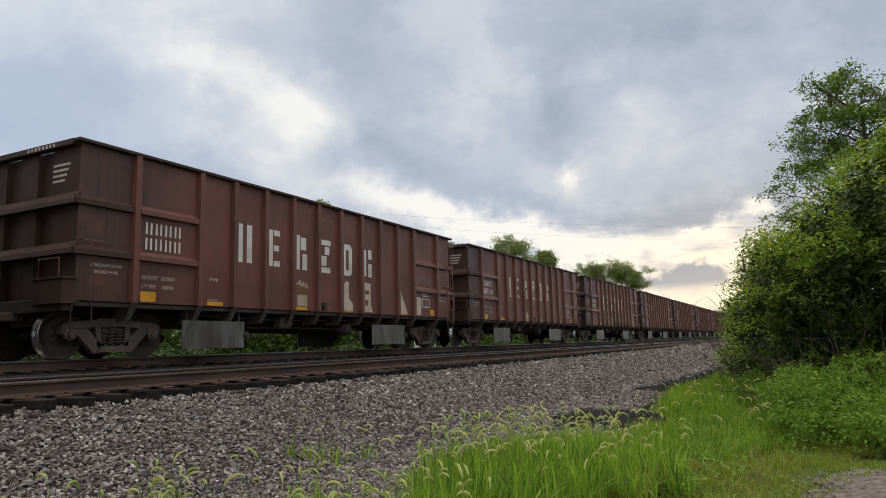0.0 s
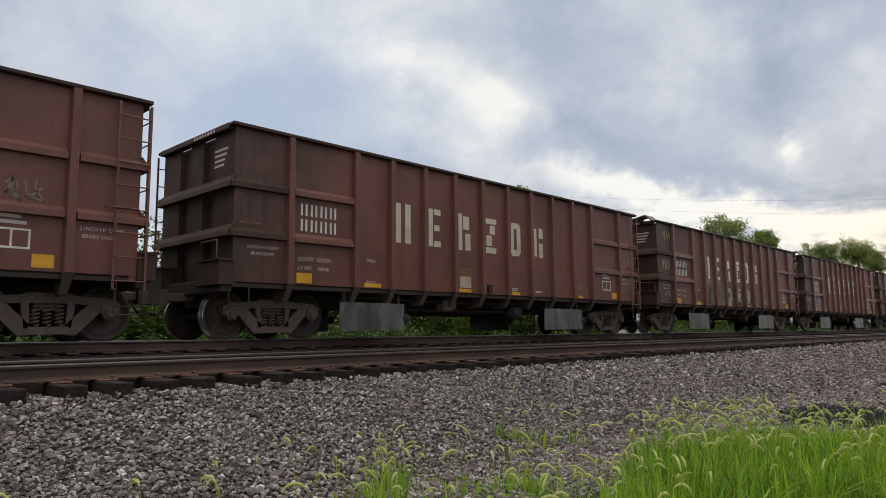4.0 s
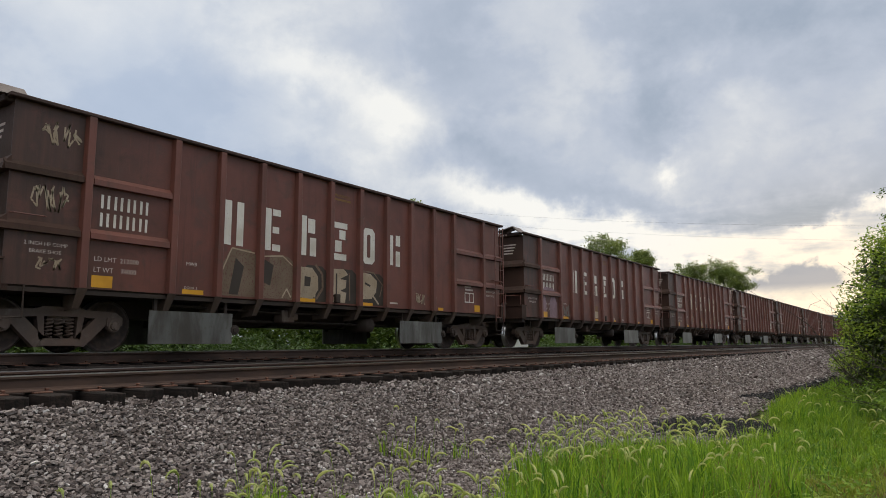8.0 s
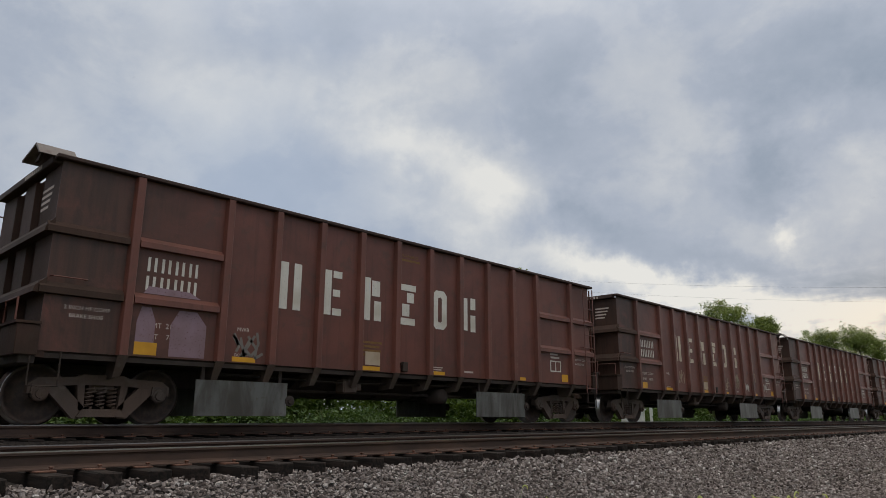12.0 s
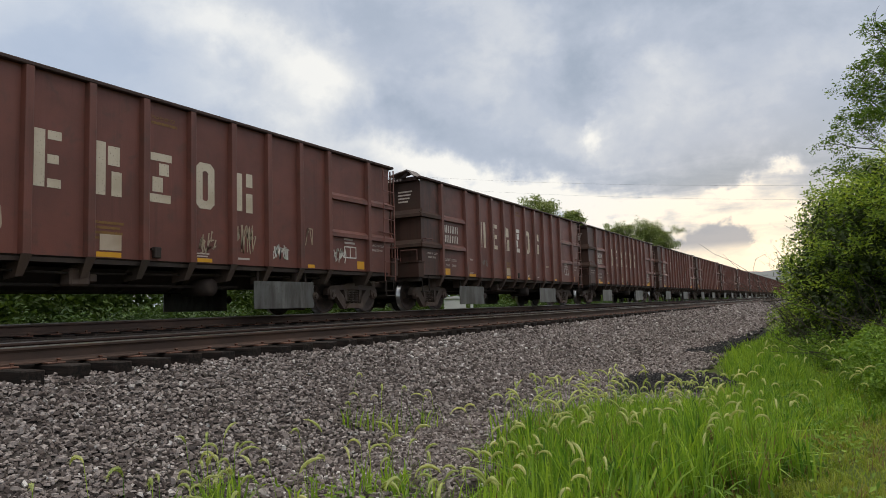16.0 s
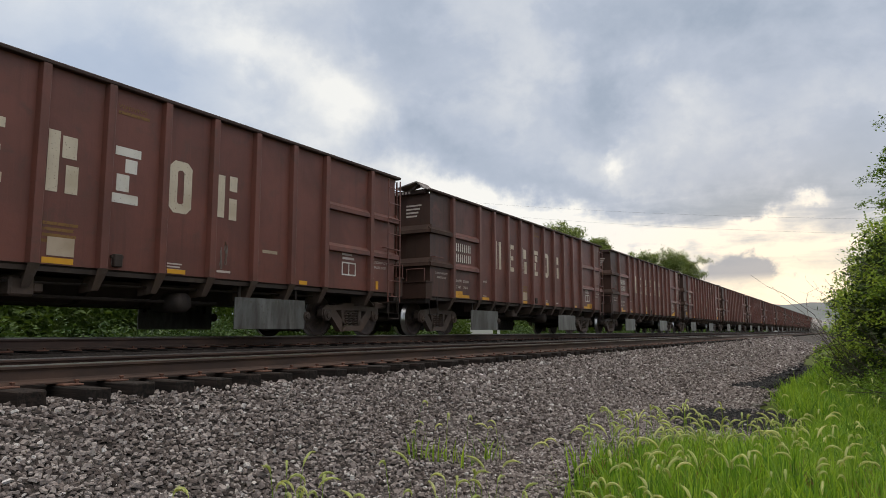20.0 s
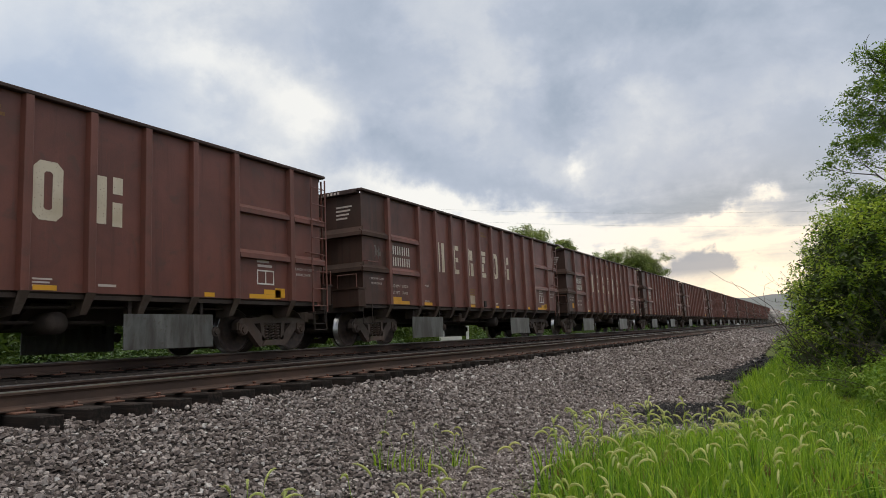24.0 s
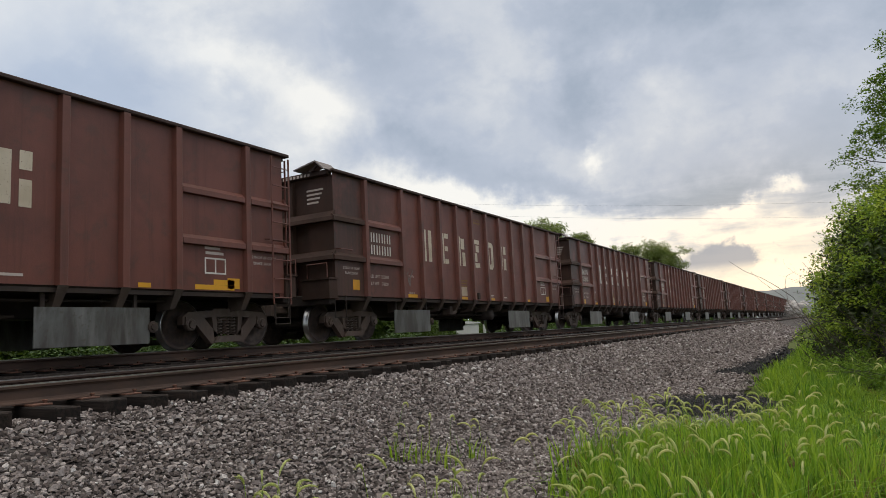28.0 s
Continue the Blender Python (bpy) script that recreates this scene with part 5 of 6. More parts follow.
def tufts(r, poly, count, each, spread):
    """Roots gathered in tufts, with a height factor for each tuft."""
    c = scatter(poly, count, 0.08)
    xy = np.repeat(c, each, 0) + r.normal(size=(count * each, 2)) * spread
    return xy, np.repeat(0.55 + 0.75 * r.random(count), each)


NEARSIDE = [(8.6, 7.8), (8.75, 10.2), (9.5, 11.3), (10.45, 12.6), (10.7, 14.8), (11.3, 14.4), (11.0, 11.0), (10.8, 9.0), (10.2, 7.9)]
LOT_EDGE = [(12.4, 6.4), (12.5, 8.6), (13.0, 9.9), (14.6, 10.4), (14.8, 9.9), (13.5, 9.5), (13.0, 8.4), (12.95, 6.4)]


def foxtails(r, xy, z, height):
    """Stalks with nodding bristly heads: one array for the stalks, one for the heads."""
    sv, sf, hv, hf = [], [], [], []
    for (x, y), zb, hh in zip(xy, z, height):
        a = r.uniform(0, 2 * math.pi)
        ox, oy = math.cos(a), math.sin(a)
        lean = r.uniform(0.05, 0.28)
        tip = np.array([x + ox * lean * hh, y + oy * lean * hh, zb + hh])
        root = np.array([x, y, zb])
        midp = (root + tip) / 2 - np.array([ox, oy, 0]) * lean * hh * 0.2
        path = [root, midp, tip]
        side = np.array([-oy, ox, 0]) * 0.0022
        n = len(sv)
        for p in path:
            sv += [p - side, p + side]
        sf += [(n, n + 1, n + 3, n + 2), (n + 2, n + 3, n + 5, n + 4)]
        # the head bends over from the tip
        long = r.uniform(0.11, 0.20)
        bend = r.uniform(1.0, 3.0)
        segs, pts, p, ang = 6, [tip], tip.copy(), 0.25
        for k in range(segs):
            ang += bend / segs
            p = p + np.array([ox * math.sin(ang), oy * math.sin(ang), math.cos(ang)]) * long / segs
            pts.append(p.copy())
        rad = [0.003, 0.008, 0.0105, 0.0105, 0.009, 0.006, 0.002]
        n0 = len(hv)
        s1 = np.array([-oy, ox, 0])
        for k, q in enumerate(pts):
            w = pts[min(k + 1, segs)] - pts[max(k - 1, 0)]
            w = w / (np.linalg.norm(w) + 1e-9)
            s2 = np.cross(s1, w)
            for j in range(5):
                t = 2 * math.pi * j / 5
                hv.append(q + (s1 * math.cos(t) + s2 * math.sin(t)) * rad[k])
        for k in range(segs):
            for j in range(5):
                b, c = n0 + k * 5 + j, n0 + k * 5 + (j + 1) % 5
                hf += [(b, c, c + 5), (b, c + 5, b + 5)]
        for k in range(60):
            i = r.integers(0, segs)
            u = r.random()
            q = pts[i] * (1 - u) + pts[i + 1] * u
            w = pts[i + 1] - pts[i]
            w = w / (np.linalg.norm(w) + 1e-9)
            t = r.uniform(0, 2 * math.pi)
            s2 = np.cross(s1, w)
            d = s1 * math.cos(t) + s2 * math.sin(t)
            e = np.cross(d, w) * 0.0014
            m = len(hv)
            hv += [q - e, q + e, q + d * r.uniform(0.012, 0.024) + w * 0.018]
            hf.append((m, m + 1, m + 2))
    return np.array(sv), np.array(sf), np.array(hv), np.array(hf)


def build_grass():
    r = rng
    xy, k = tufts(r, TALL, 380, 15, 0.045)
    v, f = blades(r, xy, level(xy), 0.50 * k, 0.016, 0.42)
    tagged(new("tall_grass", raw("tall_grass", v, f, M_BLADE)), "tall bright green foxtail grass at the ballast's foot", "grass", kind="stuff")
    xy, k = tufts(r, TALL, 260, 8, 0.04)
    v, f = blades(r, xy, level(xy), 0.62 * k, 0.021, 1.25, 0.75)
    tagged(new("arching_grass", raw("arching_grass", v, f, M_BLADE)), "broad arching green grass leaves", "grass", kind="stuff")
    xy, k = tufts(r, TALL, 190, 16, 0.08)
    v, f = blades(r, xy, level(xy), 0.38 * k, 0.009, 0.8, 0.5)
    tagged(new("dry_grass", raw("dry_grass", v, f, M_DRY)), "withered brown stems among the grass", "grass", kind="stuff")
    xy, k = tufts(r, MIDDLE, 420, 17, 0.06)
    v, f = blades(r, xy, level(xy), 0.27 * k, 0.012, 0.9)
    tagged(new("middling_grass", raw("middling_grass", v, f, M_BLADE)), "knee-low green grass before the thicket", "grass", kind="stuff")
    xy, k = tufts(r, NEARSIDE, 230, 18, 0.06)
    v, f = blades(r, xy, level(xy), 0.33 * k, 0.012, 0.85)
    tagged(new("verge_grass", raw("verge_grass", v, f, M_BLADE)), "green grass along the edge of the cinders", "grass", kind="stuff")
    xy, k = tufts(r, TUFT, 300, 22, 0.09)
    for poly, n in (([(10.0, 26.0), (9.8, 42.0), (12.2, 42.0), (11.6, 26.0)], 280), ([(10.2, 14.6), (9.8, 17.8), (10.9, 17.8), (11.4, 14.2)], 130)):
        xy2, k2 = tufts(r, poly, n, 18, 0.10)
        xy, k = np.concatenate([xy, xy2]), np.concatenate([k, k2])
    v, f = blades(r, xy, level(xy), 0.46 * k, 0.016, 0.75)
    tagged(new("grass_tuft", raw("grass_tuft", v, f, M_BLADE)), "green grass tufts before the thicket", "grass", kind="stuff")
    xy, k = tufts(r, LAWN, 2600, 14, 0.06)
    xy2, k2 = tufts(r, LOT_EDGE, 160, 14, 0.05)
    xy, k = np.concatenate([xy, xy2]), np.concatenate([k, k2])
    v, f = blades(r, xy, level(xy), 0.115 * k, 0.008, 1.0)
    tagged(new("short_grass", raw("short_grass", v, f, M_LAWN)), "short green grass beside the gravel lot", "grass", kind="stuff")
    xy, k = tufts(r, LAWN, 300, 12, 0.07)
    v, f = blades(r, xy, level(xy), 0.13 * k, 0.006, 1.0)
    tagged(new("lawn_straw", raw("lawn_straw", v, f, M_DRY)), "dry brown stalks in the short grass", "grass", kind="stuff")
    # foxtails in the grass and sparse ones out on the stones
    a = np.concatenate([scatter(TALL, 185, 0.1), scatter(CLOSE, 26, 0.1), scatter(MIDDLE, 45, 0.1)])
    a = np.concatenate([a, scatter([(8.5, 7.7), (8.9, 9.1), (9.8, 9.6), (10.7, 9.4), (10.9, 8.5), (9.4, 8.2)], 75, 0.08)])
    clumps = np.concatenate([scatter(FRINGE, 15, 0.1), scatter([(6.9, 5.4), (7.0, 8.6), (8.4, 8.8), (8.5, 7.0)], 3, 0.1), scatter([(9.7, 3.2), (9.3, 5.0), (8.4, 7.3), (8.9, 7.3), (9.5, 5.6), (9.9, 4.2)], 4, 0.1)])
    b = np.repeat(clumps, 3, 0) + r.normal(size=(len(clumps) * 3, 2)) * 0.10
    xy = np.concatenate([a, b])
    z = np.array([max(ground_height(x, y), bed_height(x, y) if 5.5 < x < bed_edge(y) else -9) for x, y in xy])
    hgt = np.concatenate([r.uniform(0.45, 0.72, len(a)), r.uniform(0.25, 0.56, len(b))])
    sv, sf, hv, hf = foxtails(r, xy, z, hgt)
    tagged(new("foxtail_stalks", raw("foxtail_stalks", sv, sf, M_BLADE)), "thin green foxtail grass stalks", "grass", kind="stuff")
    tagged(new("foxtail_heads", raw("foxtail_heads", hv, hf, M_SEED)), "pale bristly nodding foxtail seed heads", "grass", kind="stuff")
    near = np.repeat(b, 6, 0) + r.normal(size=(len(b) * 6, 2)) * 0.06
    zz = np.repeat(z[len(a):], 6)
    v, f = blades(r, near, zz, 0.33, 0.015, 0.8)
    tagged(new("sparse_grass", raw("sparse_grass", v, f, M_BLADE)), "sparse green grass growing out of the ballast", "grass", kind="stuff")
    # low broad-leaved weeds
    c = np.concatenate([scatter(LAWN, 260), scatter(FRINGE, 60), scatter(TUFT, 200)])
    p = np.repeat(c, 10, 0) + r.normal(size=(len(c) * 10, 2)) * 0.09
    lv, lf = leaves(r, np.column_stack([p, level(p) + r.uniform(0.03, 0.22, len(p))]), 0.035)
    tagged(new("low_weeds", raw("low_weeds", lv, lf, M_WEED)), "low broad-leaved green weeds in the grass", "weeds", kind="stuff")


def flat_patch(name, poly, z, mat, label, category, rough=0.12):
    """A thin low spread with a ragged outline lying on the ground."""
    pts = []
    for (x0, y0), (x1, y1) in zip(poly, poly[1:] + poly[:1]):
        n = max(2, int(math.hypot(x1 - x0, y1 - y0) / 0.22))
        for i in range(n):
            u = i / n
            pts.append((x0 + (x1 - x0) * u + random.uniform(-rough, rough), y0 + (y1 - y0) * u + random.uniform(-rough, rough)))
    cx, cy = sum(p[0] for p in pts) / len(pts), sum(p[1] for p in pts) / len(pts)
    vs, fs, n, rings = [], [], len(pts), 5
    for k in range(rings):
        s = 1 - k / rings
        vs += [(cx + (x - cx) * s, cy + (y - cy) * s, max(ground_height(x, y), LAND - 0.02) + z * (-0.6 if k == 0 else (0.75 if k == 1 else 1)) + 0.012 * noise.noise((x * 5 * s, y * 5, k))) for x, y in pts]
    vs.append((cx, cy, LAND + z))
    for k in range(rings - 1):
        fs += [(k * n + i, k * n + (i + 1) % n, (k + 1) * n + (i + 1) % n, (k + 1) * n + i) for i in range(n)]
    m = Mesh().add(vs, fs + [((rings - 1) * n + i, (rings - 1) * n + (i + 1) % n, len(vs) - 1) for i in range(n)])
    return thing(name, m, mat, label, category, kind="structure", smooth=True)


def build_patches():
    r = np.random.default_rng(31)
    p = []
    for (x0, x1, y0, y1, step) in ((7.8, 11.0, 11.2, 16.2, 0.030), (8.0, 10.1, 19.6, 37.0, 0.052)):
        x = x0
        while x < x1:
            y = y0
            while y < y1:
                q = (x + r.normal() * step, y + r.normal() * step)
                if sooty(q[0] + r.normal() * 0.10, q[1] + r.normal() * 0.14):
                    p.append((*q, step))
                y += step * (1.0 if y < 18 else 1.2)
            x += step
    p = np.array(p)
    z = np.array([max(bed_height(x, y), ground_height(x, y)) if x < bed_edge(y) else ground_height(x, y) for x, y, s in p])
    v, f = stones(r, np.column_stack([p[:, :2], z + r.uniform(0.0, 0.018, len(p)) + np.where(p[:, 1] > 18, 0.03, 0.0)]), p[:, 2] * r.uniform(0.6, 1.25, len(p)) * np.where(p[:, 1] > 18, 1.35, 1.0))
    tagged(new("cinder_stones", raw("cinder_stones", v, f, M_COAL)), "spread of black cinders beside the ballast", "cinders", kind="stuff")
    p = scatter([(12.75, 5.2), (12.5, 7.8), (12.9, 9.4), (15.0, 9.9), (15.5, 6.0)], 3800, 0.14)
    v, f = stones(rng, np.column_stack([p, level(p) + 0.035]), 0.006 + 0.022 * rng.random(len(p)) ** 2)
    tagged(new("lot_pebbles", raw("lot_pebbles", v, f, M_STONE)), "small loose stones on the gravel lot", "gravel", kind="stuff")
    flat_patch("gravel_lot", [(12.9, 5.0), (12.65, 7.6), (12.95, 9.3), (13.7, 10.1), (17.0, 10.5), (17.0, 5.0)], 0.022, M_DIRT, "pale bare gravel lot beside the grass", "ground", 0.16)


def branch(m, r, p, d, length, rad, depth):
    """A crooked tapering limb that forks."""
    pts, q, w = [Vector(p)], Vector(p), Vector(d).normalized()
    for i in range(4):
        w = (w + Vector((r.normal(), r.normal(), r.normal() * 0.6 + 0.1)) * 0.22).normalized()
        q = q + w * length / 4
        pts.append(q.copy())
    m.tube(pts, rad, 6, rad * 0.45)
    tips = [q.copy()]
    if depth:
        for k in range(3):
            s = pts[2 + k % 3]
            tips += branch(m, r, s, w + Vector((r.normal(), r.normal(), r.normal() * 0.5 + 0.3)) * 0.7, length * 0.62, rad * 0.5, depth - 1)
    return tips


OUTLINE = [(10.3, -0.5), (10.8, 1.5), (11.3, 2.6), (11.85, 3.3), (12.5, 3.9), (13.2, 4.5), (14.6, 5.8), (18.0, 7.2)]


def crown_top(x, y):
    """How high the thicket stands: it climbs away from the line."""
    xi = 12.8 + (x - 12.8) * 23.0 / y
    h = np.interp(xi, [p[0] for p in OUTLINE], [p[1] for p in OUTLINE])
    return 0.1 + (h - 0.1) * y / 23.0


def front(x):
    """The thicket's near face."""
    return float(np.interp(x, [9.6, 10.6, 11.2, 12.2, 13.4, 14.6, 18.0], [36.0, 25.0, 20.5, 17.5, 15.0, 13.0, 12.5]))


def build_thicket():
    r = np.random.default_rng(11)
    base = np.array([13.0, 18.0, LAND])
    top = tagged(new("thicket"), "large dense green leafy thicket beside the track", "bush")
    top.location = base
    lumps = []
    while len(lumps) < 170:
        x = r.uniform(10.6, 17.0)
        rad = r.uniform(0.35, 1.0) * min(1.0, 0.5 + (x - 10.6) * 0.3)
        y = front(x) + rad + 4.5 * r.random() ** 1.7
        hi = crown_top(x - rad * 0.6, y) - rad * 0.7
        if hi < LAND + 0.4:
            continue
        z = LAND + 0.3 + (hi - LAND - 0.3) * r.random() ** 0.7
        # the canopy overhangs: below it the face falls back into shade
        if LAND + 0.5 < z < LAND + 2.2 and x > 11.9 and r.random() < 0.85:
            y += 2.0
        lumps.append((x, y, z, rad))
    # the lower brush that goes on along the line
    for i in range(60):
        y = r.uniform(25, 52)
        x = 11.5 - (y - 25) * 0.035 + r.random() * 2.5
        lumps.append((x, y, LAND + 0.3 + r.random() * (2.2 + 0.9 * (x - 9.6)), r.uniform(0.5, 0.9)))
    v, f = sprays(r, lumps, 15000, 26, 0.105, 0.046, 0.85, LAND + 0.1, -0.02, -0.03)
    part("crown", raw("crown", v - base, f, M_LEAF), None, top)
    # inner leaves, coloured dark to stand for the shade within
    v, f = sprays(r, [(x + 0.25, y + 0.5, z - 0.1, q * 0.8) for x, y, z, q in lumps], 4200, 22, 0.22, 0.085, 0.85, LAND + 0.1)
    part("inner_leaves", raw("inner_leaves", v - base, f, M_LEAF_INNER), None, top, "inner leaves coloured dark for the shade within")
    for i in range(26):
        x = r.uniform(11.2, 14.5)
        m = Mesh()
        branch(m, r, Vector((x, front(x) + r.uniform(0.6, 2.0), LAND)) - Vector(base), (r.normal() * 0.5 - 0.2, r.normal() * 0.4, 1.2), r.uniform(1.6, 2.8), 0.014, 1)
        part("stem", m, M_BARK, top)
    # bare twigs that reach out towards the line
    for i in range(22):
        m = Mesh()
        y = r.uniform(20.5, 26.0)
        branch(m, r, Vector((11.2 + r.random() * 0.3, y, LAND + r.uniform(0.2, 3.2))) - Vector(base), (-0.7 + r.normal() * 0.25, -0.2, 0.35 + 0.8 * r.random()), r.uniform(0.45, 0.95), 0.0045, 1)
        part("bare_twig", m, M_BARK, top, "thin leafless grey twig")
    # a tangle of dead stems under the overhang
    for i in range(34):
        x = r.uniform(10.8, 13.4)
        m = Mesh()
        branch(m, r, Vector((x, front(x) + r.uniform(-0.3, 0.8), LAND)) - Vector(base), (r.normal() * 0.9 - 0.3, r.normal() * 0.3 - 0.2, 0.8), r.uniform(0.8, 1.7), 0.009, 1)
        part("dead_stem", m, M_BARK, top)
    # rank weeds at its foot
    w = tagged(new("weed_bank"), "bank of rank leafy weeds at the thicket's foot", "weeds", kind="stuff")
    c = [(x + r.normal() * 0.25, front(x) - 0.5 + r.normal() * 0.35, LAND + r.random() * 0.45, r.uniform(0.2, 0.42)) for x in r.uniform(10.9, 13.0, 70)]
    # taller leafy stems towards the lot
    for x, y in scatter([(12.1, 14.0), (12.45, 11.4), (13.3, 10.5), (16.0, 10.6), (16.0, 13.4), (13.6, 15.0), (12.4, 16.6)], 330):
        high = 0.30 + 0.75 * min(1.0, max(0.0, (y - 10.2) / 2.6)) * (0.55 + 0.45 * min(1.0, (x - 12) / 1.6))
        for q in range(4):
            c.append((x + r.normal() * 0.05, y + r.normal() * 0.05, LAND + high * (0.25 + 0.25 * q) * r.uniform(0.8, 1.1), 0.16 - 0.025 * q))
    v, f = sprays(r, c, 5200, 11, 0.055, 0.036, 0.9, LAND)
    w.data = None
    part("weeds", raw("weeds", v, f, M_WEED), None, w)


def build_edge_tree():
    """The taller tree in the thicket, its airy twigs above the shrubs."""
    r = np.random.default_rng(23)
    base = Vector((15.45, 30.0, LAND))
    t = tagged(new("edge_tree"), "leafy tree with airy upper twigs rising from the thicket", "tree")
    t.location = base
    m = Mesh()
    tips = []
    m.tube([(0, 0, 0), (0.1, -0.1, 3.5), (0.2, 0, 10.2)], 0.2, 9, 0.06)
    for k in range(22):
        a = 2.4 * k
        side = math.cos(a)
        tips += branch(m, r, (0.1, 0, 4.6 + 0.27 * k), (side * 1.1 - 0.1, math.sin(a) * 0.7, 0.55), (2.3 if side < 0 else 1.9) - 0.045 * k, 0.05, 2)
    part("trunk", m, M_BARK, t)
    tips = [p for p in tips if p.z - 1.45 < np.interp(p.x + 14.95, [11.65, 12.4, 13.5, 16, 18], [6.0, 8.0, 9.9, 11.6, 12])]
    lumps = [(p.x, p.y, p.z, r.uniform(0.22, 0.5)) for p in tips]
    while len(lumps) < len(tips) + 40:
        x, rad = r.uniform(12.7, 17.3), r.uniform(0.4, 0.8)
        hi = np.interp(x - 0.4, [11.6, 12.4, 13.5, 16, 18], [5.2, 7.2, 9.0, 10.7, 11.4]) - rad
        lumps.append((x - 14.95, r.normal() * 0.9, 1.45 + 3.0 + (hi - 3.0) * r.random() ** 0.6, rad))
    v, f = sprays(r, lumps, 4300, 20, 0.12, 0.062, 0.8, 2.0, -0.2, 0.18)
    part("crown", raw("crown", v, f, M_LEAF_TREE), None, t)


def build_far_trees():
    r = np.random.default_rng(5)
    # place, top, crown's half width
    spots = [(-15.9, 73, 12.6, 2.4), (-19.4, 42, 11.1, 0.4), (-14.6, 81, 11.3, 1.2), (-16.6, 107, 12.6, 2.4), (-14.2, 108, 13.0, 2.8), (-12.0, 110, 12.7, 2.6), (-10.6, 112, 11.8, 2.2), (-21.0, 66, 11.2, 1.4)]
    for x, y, h, w in spots:
        lumps = [(r.normal() * w * 0.5, r.normal() * w * 0.5, h + 1.1 - w * r.uniform(0.30, 1.7), w * r.uniform(0.16, 0.40)) for _ in range(26)]
        t = tagged(new("tree"), "leafy green tree showing above the train", "tree", "trees behind the line")
        t.location = (x, y, -1.1)
        m = Mesh().tube([(0, 0, -0.2), (0.1, 0.1, h * 0.4), (0, 0, h * 0.85)], 0.22, 8, 0.06)
        for k in range(6):
            branch(m, r, (0, 0, h * 0.5 + k * 0.3), (r.normal(), r.normal(), 0.9), w * 0.9, 0.08, 1)
        part("trunk", m, M_BARK, t)
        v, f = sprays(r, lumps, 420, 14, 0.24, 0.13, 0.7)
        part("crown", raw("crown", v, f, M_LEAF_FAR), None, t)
    # the wooded strip that runs along behind the line
    lumps = []
    for i in range(420):
        y = -20 + 260 * r.random() ** 1.3
        back = r.random()
        lumps.append((-7.5 - 9 * back - 0.02 * y, y, -0.8 + r.random() ** 1.4 * (2.4 + 3.4 * back), r.uniform(0.9, 1.8)))
    for i in range(380):
        y = -25 + 110 * r.random()
        lumps.append((-7.6 - 2.5 * r.random(), y, -0.7 + 2.2 * r.random(), r.uniform(0.9, 1.5)))
    # the white box stands in a clearing
    clear = lambda x, y: abs((x + 9.5) * 0.888 + (y - 40.3) * 0.459) < 2.1 and x > -10.3
    lumps = [q for q in lumps if not clear(q[0], q[1])]
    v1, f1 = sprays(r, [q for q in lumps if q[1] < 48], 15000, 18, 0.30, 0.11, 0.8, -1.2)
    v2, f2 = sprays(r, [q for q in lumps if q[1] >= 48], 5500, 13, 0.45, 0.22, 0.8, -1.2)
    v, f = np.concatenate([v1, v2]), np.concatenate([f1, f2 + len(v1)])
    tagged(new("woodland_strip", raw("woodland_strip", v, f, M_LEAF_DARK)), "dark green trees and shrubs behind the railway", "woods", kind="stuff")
    # brush close behind the far track, its shade put into the leaf colour
    lumps = []
    for i in range(420):
        y = -6 + 130 * r.random() ** 1.3
        lumps.append((-4.2 - r.random() * 2.0, y, -0.95 + r.random() * 0.8, r.uniform(0.35, 0.75) * (1.25 if math.sin(y * 0.55) > 0.2 else 0.75)))
    lumps = [q for q in lumps if not clear(q[0], q[1])]
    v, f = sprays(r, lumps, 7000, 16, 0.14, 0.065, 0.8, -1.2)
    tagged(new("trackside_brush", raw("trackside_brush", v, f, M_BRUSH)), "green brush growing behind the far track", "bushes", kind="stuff")


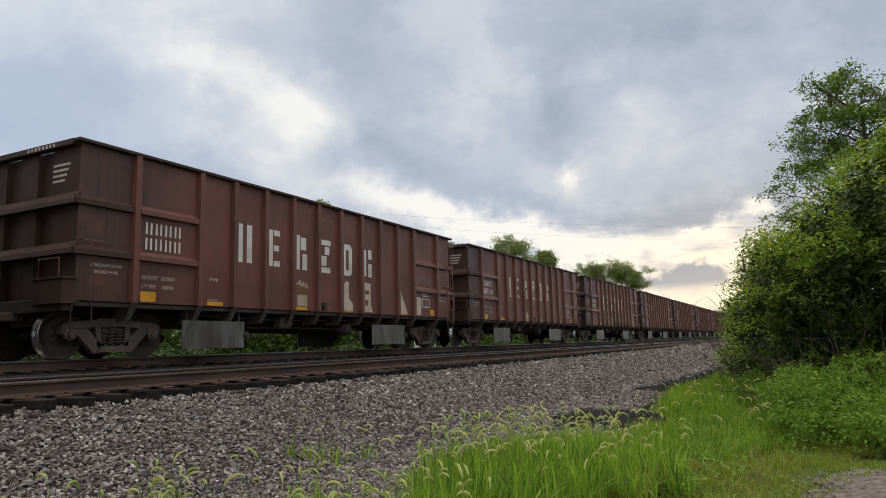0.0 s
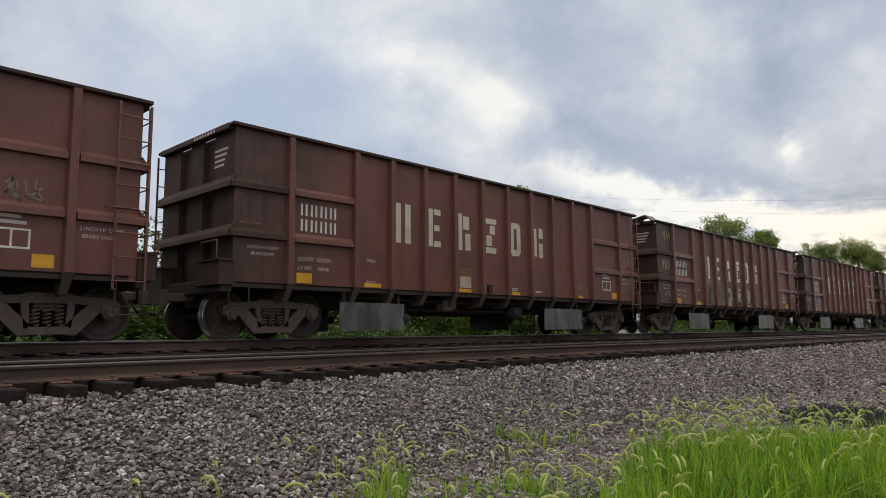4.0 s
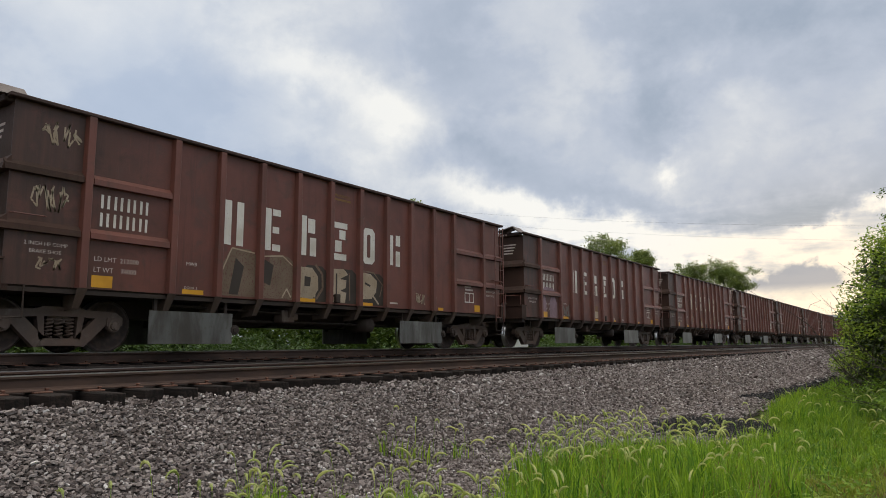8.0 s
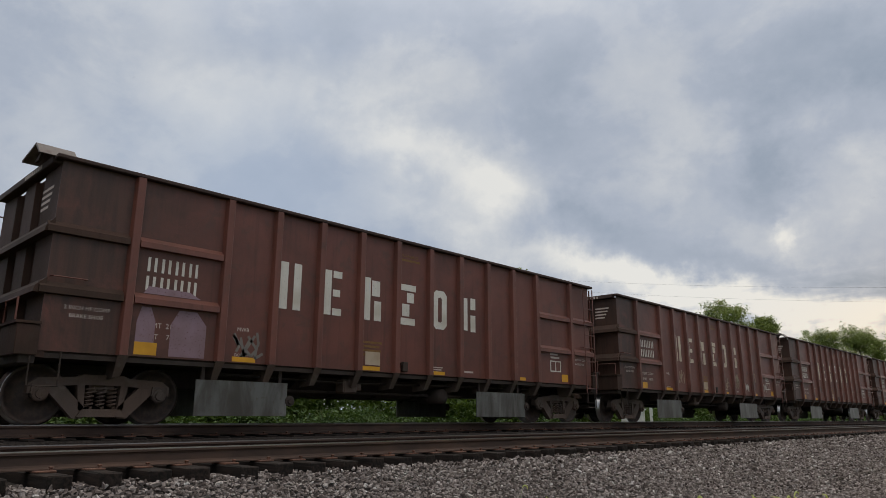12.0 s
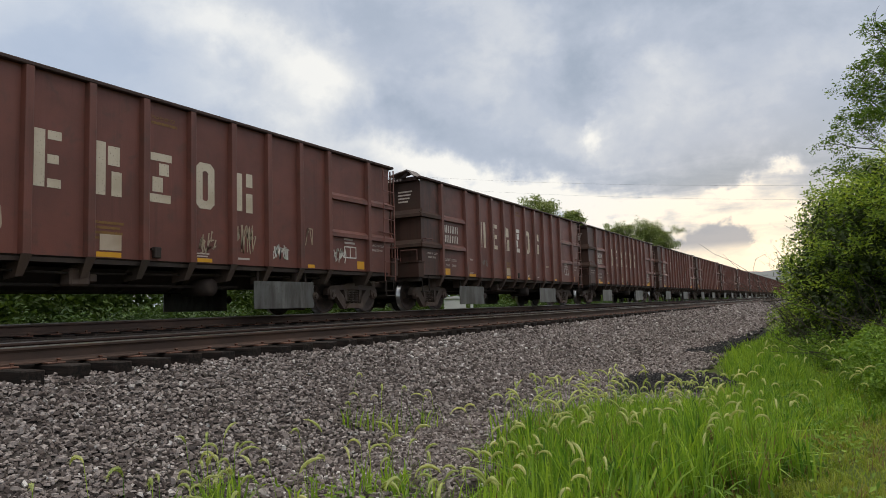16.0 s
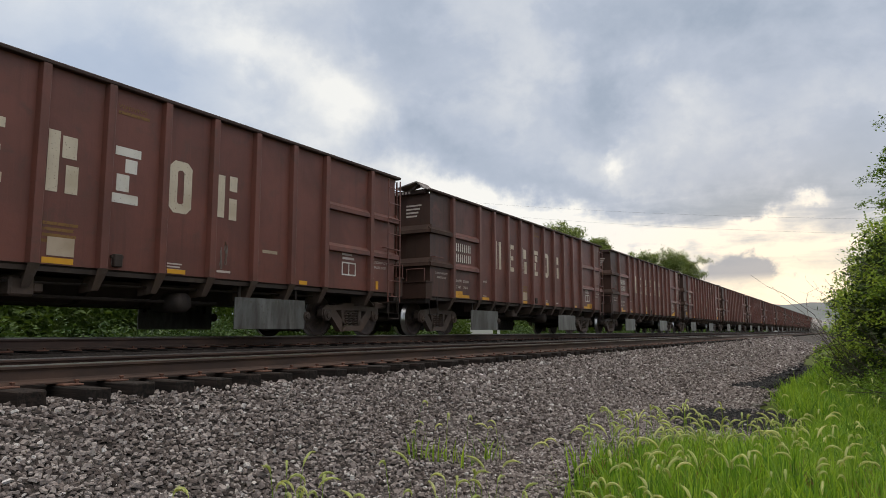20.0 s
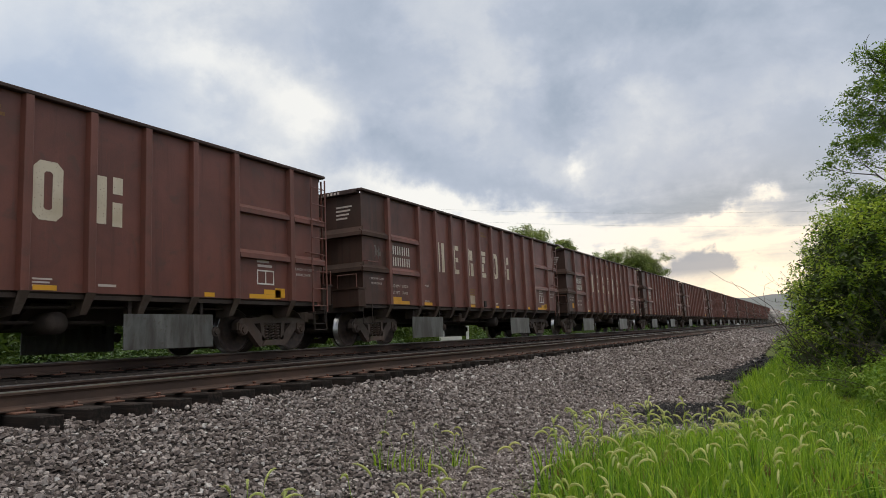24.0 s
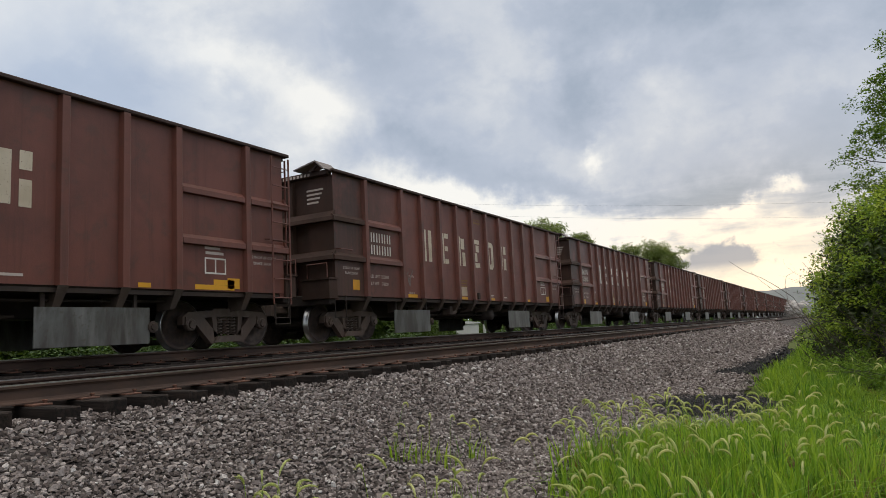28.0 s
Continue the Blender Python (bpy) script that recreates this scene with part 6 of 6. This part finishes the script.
def build_hill():
    """A low wooded ridge at the end of the line."""
    r = np.random.default_rng(8)
    xs = np.linspace(-1500, 900, 90)
    vs, fs = [], []
    for i, x in enumerate(xs):
        h = 52 + 22 * math.sin(x * 0.0035 + 1.9) + 9 * math.sin(x * 0.013) + 4 * noise.noise((x * 0.02, 0, 0)) + r.uniform(-1.5, 1.5)
        vs += [(x, 1700, -3), (x, 1790, h * 0.8), (x, 1850, h), (x, 2000, -3)]
    n = 4
    fs = [(i * n + j, i * n + j + 1, (i + 1) * n + j + 1, (i + 1) * n + j) for i in range(len(xs) - 1) for j in range(3)]
    tagged(new("wooded_ridge", raw("wooded_ridge", vs, fs, M_HILL, smooth=True)), "hazy low wooded ridge on the horizon", "hill", kind="structure")


def build_cabinet():
    """The white relay box behind the far track, with a slim post beside it."""
    c = tagged(new("relay_cabinet"), "white steel trackside relay cabinet behind the rails", "cabinet")
    c.matrix_basis = pose(-9.5, 40.3, -1.15, 0, 0, 32)
    part("body", Mesh().box(-0.7, 0.7, -0.45, 0.45, 0.15, 1.75, 0.02), M_SHED, c)
    part("roof", Mesh().prism([(-0.8, 1.75), (0.8, 1.75), (0.8, 1.80), (0, 1.92), (-0.8, 1.80)], "y", -0.55, 0.55), M_SHED, c)
    part("plinth", Mesh().box(-0.75, 0.75, -0.5, 0.5, -0.1, 0.15), M_DIRT, c)
    part("door", Mesh().box(-0.55, 0.55, -0.475, -0.452, 0.25, 1.65, 0.008), M_SHED, c)
    p = tagged(new("marker_post"), "slim white marker post beside the cabinet", "post")
    p.location = (-8.4, 40.6, -1.15)
    part("post", Mesh().box(-0.09, 0.09, -0.05, 0.05, -0.1, 1.9, 0.02), M_SHED, p)
    part("cap", Mesh().box(-0.11, 0.11, -0.07, 0.07, 1.9, 1.95, 0.01), M_SHED, p)


def build_wires():
    line = tagged(new("power_line"), "thin dark overhead wires slung between wooden poles", "power line")
    line.location = (0, 100, -1.1)
    for x, top in ((-86, 31.4), (92, 11.2)):
        pole = part("pole", Mesh().tube([(x, 1.5, -0.3), (x, 1.5, top)], 0.16, 8, 0.11), M_BARK, line)
        part("crossarm", Mesh().box(x - 0.06, x + 0.06, -0.4, 3.4, top - 1.6, top - 1.45), M_BARK, pole)
    for dz, dy in ((0, 0), (-1.5, 3.0)):
        pts = []
        for i in range(31):
            x = 92 - 178 / 30 * i
            pts.append((x, dy, 16.6 - 0.118 * x + dz + 0.0006 * x * x))
        part("wire", Mesh().tube(pts, 0.008, 5), M_WIRE, line)


build_stones()
build_grass()
build_patches()
build_thicket()
build_edge_tree()
build_far_trees()
build_hill()
build_cabinet()
build_wires()
build_ties()

motions()
